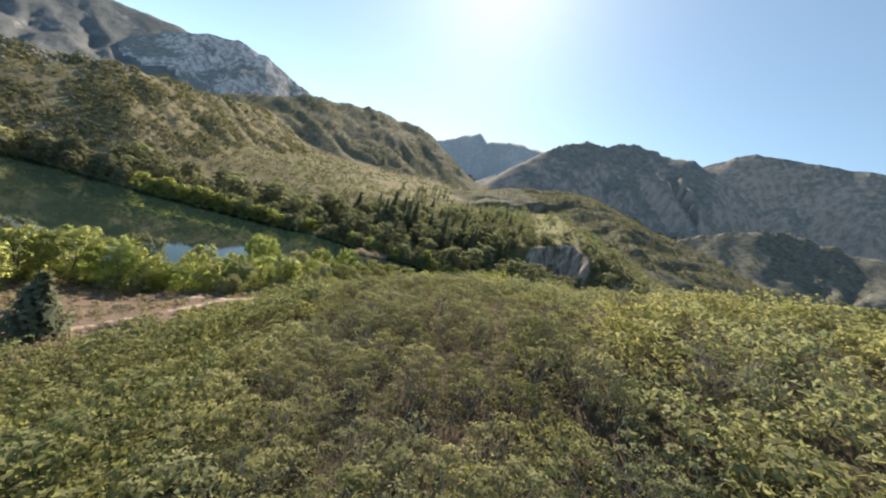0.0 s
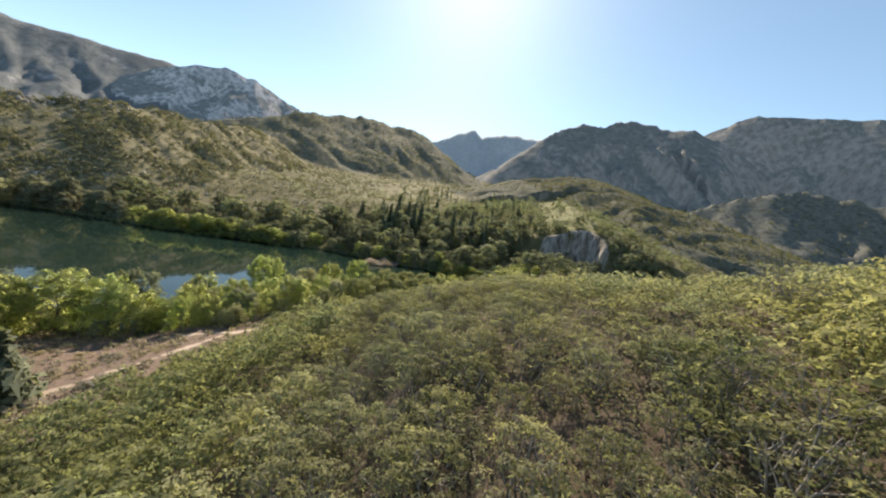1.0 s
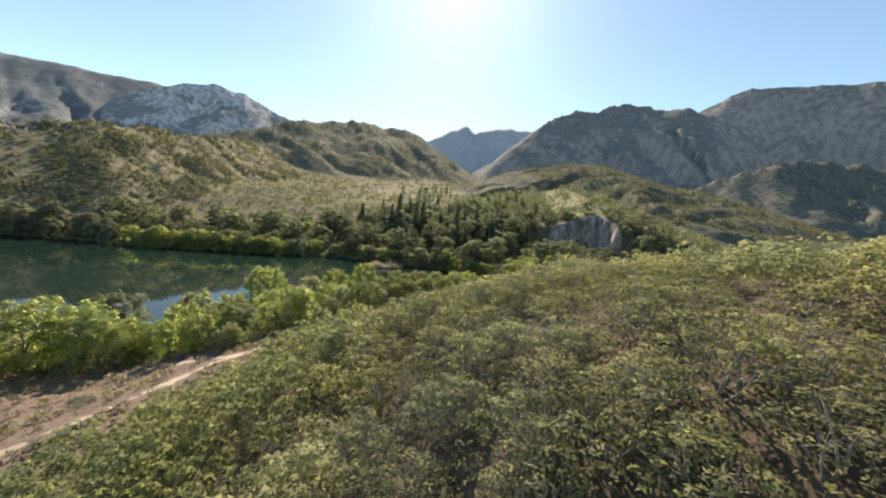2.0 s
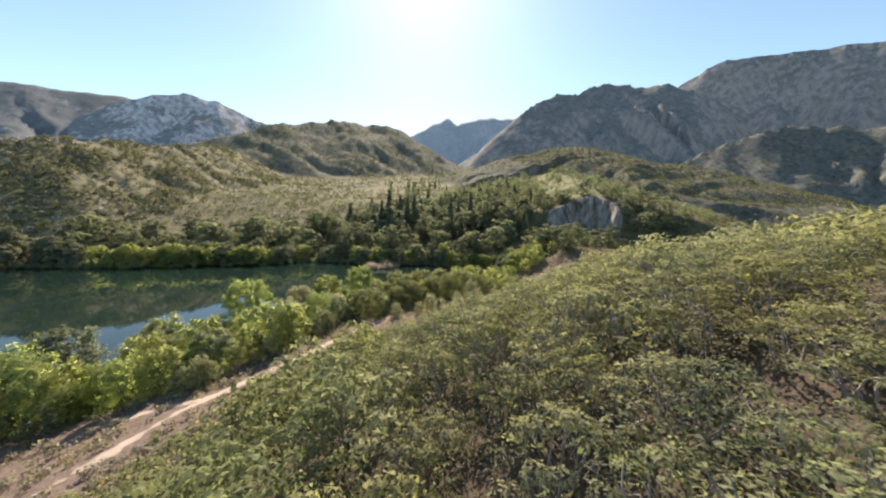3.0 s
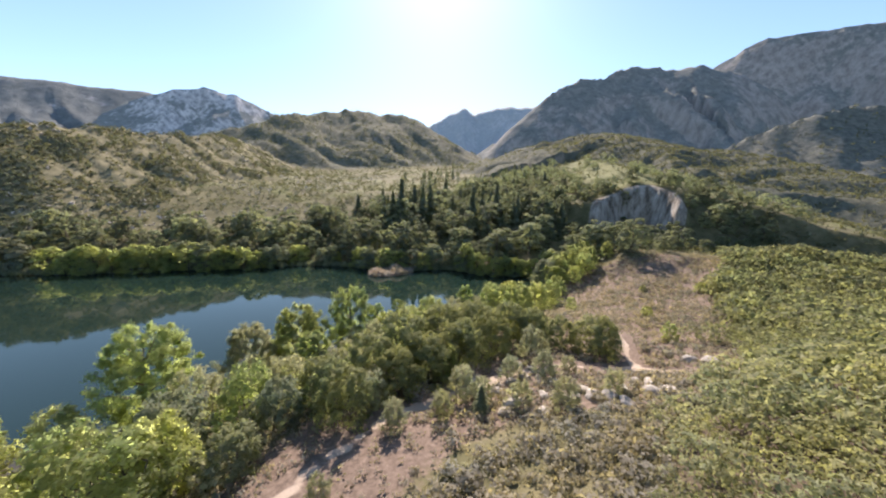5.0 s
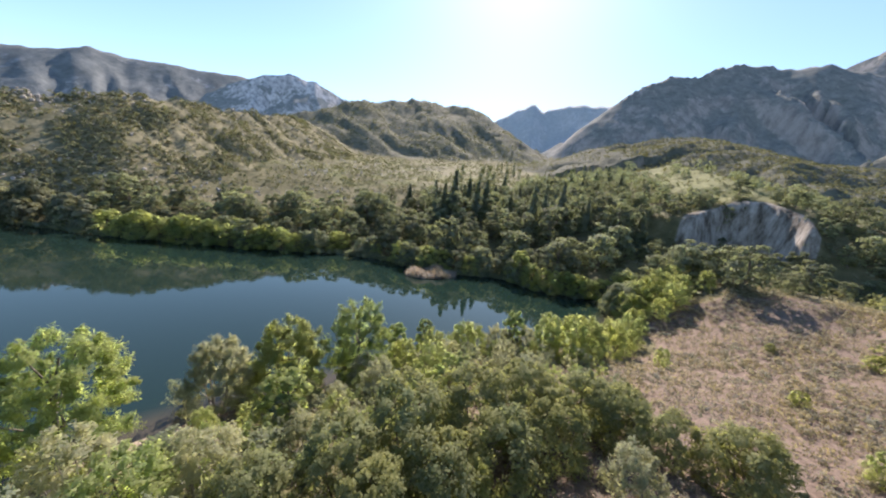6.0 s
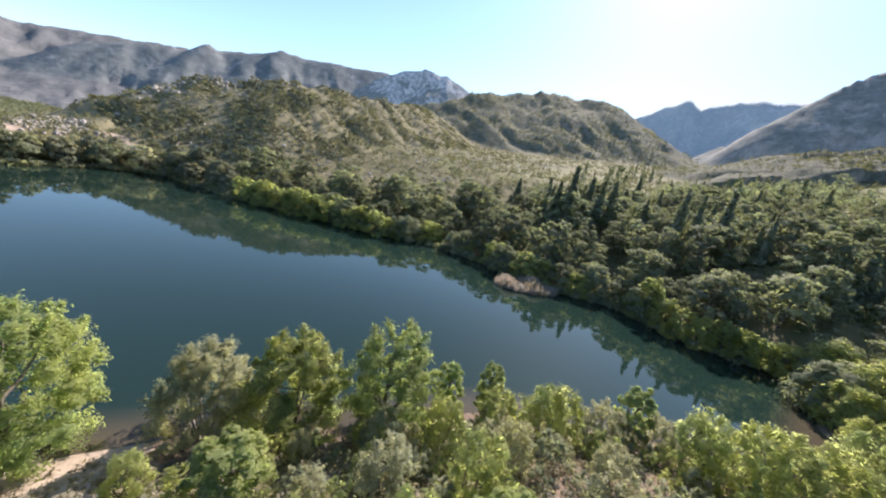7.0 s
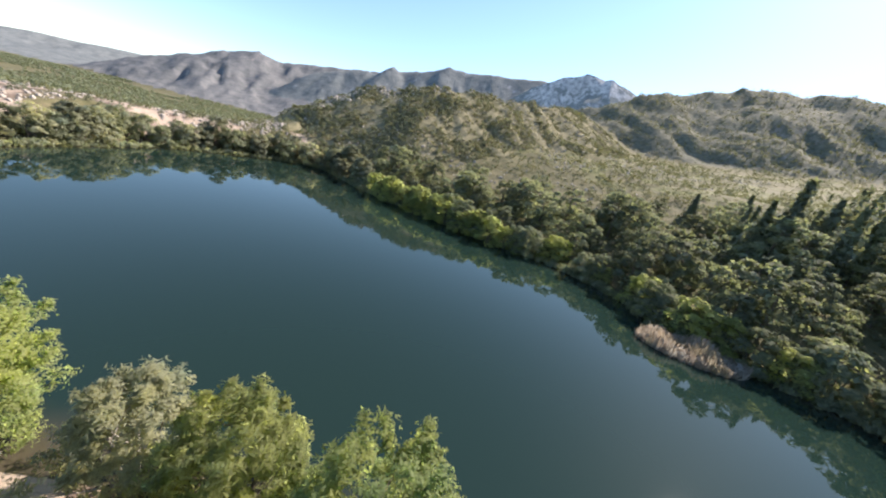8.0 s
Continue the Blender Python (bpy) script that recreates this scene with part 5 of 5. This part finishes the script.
def boulder_mesh(seed):
    bm = bmesh.new()
    bmesh.ops.create_icosphere(bm, subdivisions=2, radius=1.0)
    r = np.random.default_rng(seed)
    planes = [(Vector(r.normal(0, 1, 3)).normalized(), r.uniform(0.62, 0.9)) for _ in range(9)]
    off = Vector(r.uniform(-50, 50, 3))
    for v in bm.verts:
        p = v.co.copy()
        for n, at in planes:
            over = p.dot(n) - at
            if over > 0:
                p -= n * over
        p *= 1 + 0.16 * noise.noise(v.co * 2.6 + off)
        v.co = Vector((p.x * 1.2, p.y, p.z * 0.75))
    me = bpy.data.meshes.new("boulder")
    bm.to_mesh(me)
    bm.free()
    me.materials.append(M_BOULDER)
    return me


boulder_meshes = [boulder_mesh(500 + k) for k in range(6)]


def boulder(x, y, size, turn):
    size *= 0.72
    ob = new("boulder", boulder_meshes[int(rng.integers(6))])
    ob.matrix_basis = Matrix.LocRotScale((x, y, float(height(x, y)[0]) + 0.1 * size), Euler((rng.uniform(-0.3, 0.3), rng.uniform(-0.3, 0.3), turn)), (size, size, size))
    return tagged(ob, "pale weathered boulder on the dry bench", "boulder", "boulders on the bench")


for x, y, size in [(6.9, 20.6, 1.35), (6.1, 19.7, 1.0), (11.7, 20.0, 1.1), (14.2, 20.3, 1.25), (15.2, 19.6, 1.3), (14.1, 21.8, 0.9), (21.6, 23.4, 1.1), (19.5, 20.1, 1.1), (21.0, 19.9, 1.2), (12.2, 23.6, 0.9), (32.1, 31.2, 1.2), (33.4, 29.6, 1.3), (21.4, 26.9, 0.7),
                   (4.6, 24.6, 0.9), (8.1, 25.3, 0.8), (20.7, 24.6, 0.9), (10.2, 21.6, 0.8), (12.9, 21.0, 0.7), (17.2, 20.8, 1.0), (18.0, 22.4, 0.7), (23.6, 21.6, 0.9), (9.2, 18.8, 0.9), (8.4, 21.4, 0.7), (16.2, 18.6, 1.0),
                   (-17.5, 27.5, 0.6), (-15, 29.5, 0.7), (-13.4, 25.2, 0.8), (-12.6, 26.8, 0.6), (2.0, 45.5, 0.4), (6.0, 51.0, 0.35)]:
    boulder(x, y, size, rng.uniform(0, 6.28))
for _ in range(18):
    boulder(rng.uniform(3, 11), rng.uniform(23, 30), rng.uniform(0.4, 0.9), rng.uniform(0, 6.28))
for _ in range(60):
    x, y = rng.uniform(4, 33), rng.uniform(19.5, 29)
    boulder(x, y, rng.uniform(0.12, 0.32), rng.uniform(0, 6.28))
for _ in range(45):
    k = int(rng.integers(len(LAKE)))
    x, y = LAKE[k] + rng.normal(0, 1.2, 2)
    if -160 < x < 50 and y < middle_line(np.array(x)) + 20 and float(lake_distance(np.array([x]), np.array([y]))[0]) > -0.3:
        boulder(x, y, rng.uniform(0.15, 0.4), rng.uniform(0, 6.28))

# stones of the western bank and the hill's outcrops
bm = bmesh.new()
bmesh.ops.create_icosphere(bm, subdivisions=1, radius=1.0)
sv = np.array([v.co[:] for v in bm.verts])
sf = np.array([[v.index for v in f.verts] + [f.verts[2].index] for f in bm.faces])
bm.free()
nst = 9000
stx = np.concatenate([r6.uniform(-250, -140, nst // 2), r6.uniform(-300, -60, nst // 2)])
sty = np.concatenate([r6.uniform(-60, 90, nst // 2), r6.uniform(110, 430, nst // 2)])
okay = (lake_distance(stx, sty) > 8) & (fbm(stx, sty, 25, 3, 91) > -0.1)
stx, sty = stx[okay], sty[okay]
crag = np.array(CRESTS["left_hill"][0])
ck = r6.integers(1, 6, 260)
stx = np.concatenate([stx, crag[ck, 0] + r6.normal(0, 9, 260)])
sty = np.concatenate([sty, crag[ck, 1] + r6.normal(0, 9, 260)])
stz = height(stx, sty)
tris = []
for k, (x, y, z) in enumerate(zip(stx, sty, stz)):
    s = (r6.uniform(0.35, 1.0) ** 2 if k < len(stx) - 260 else r6.uniform(0.5, 1.5)) * r6.uniform(0.7, 1.2, 3)
    tris.append(sv * s * (1 + r6.normal(0, 0.12, (len(sv), 1))) + (x, y, z + 0.05))
st_me = bpy.data.meshes.new("stones")
st_me.from_pydata(np.concatenate(tris).tolist(), [], [tuple(int(i) + len(sv) * k for i in f[:3]) for k in range(len(tris)) for f in sf])
st_me.materials.append(M_BOULDER)
tagged(new("stones", st_me), "pale stones strewn over the bank and hill", "stones", kind="stuff")
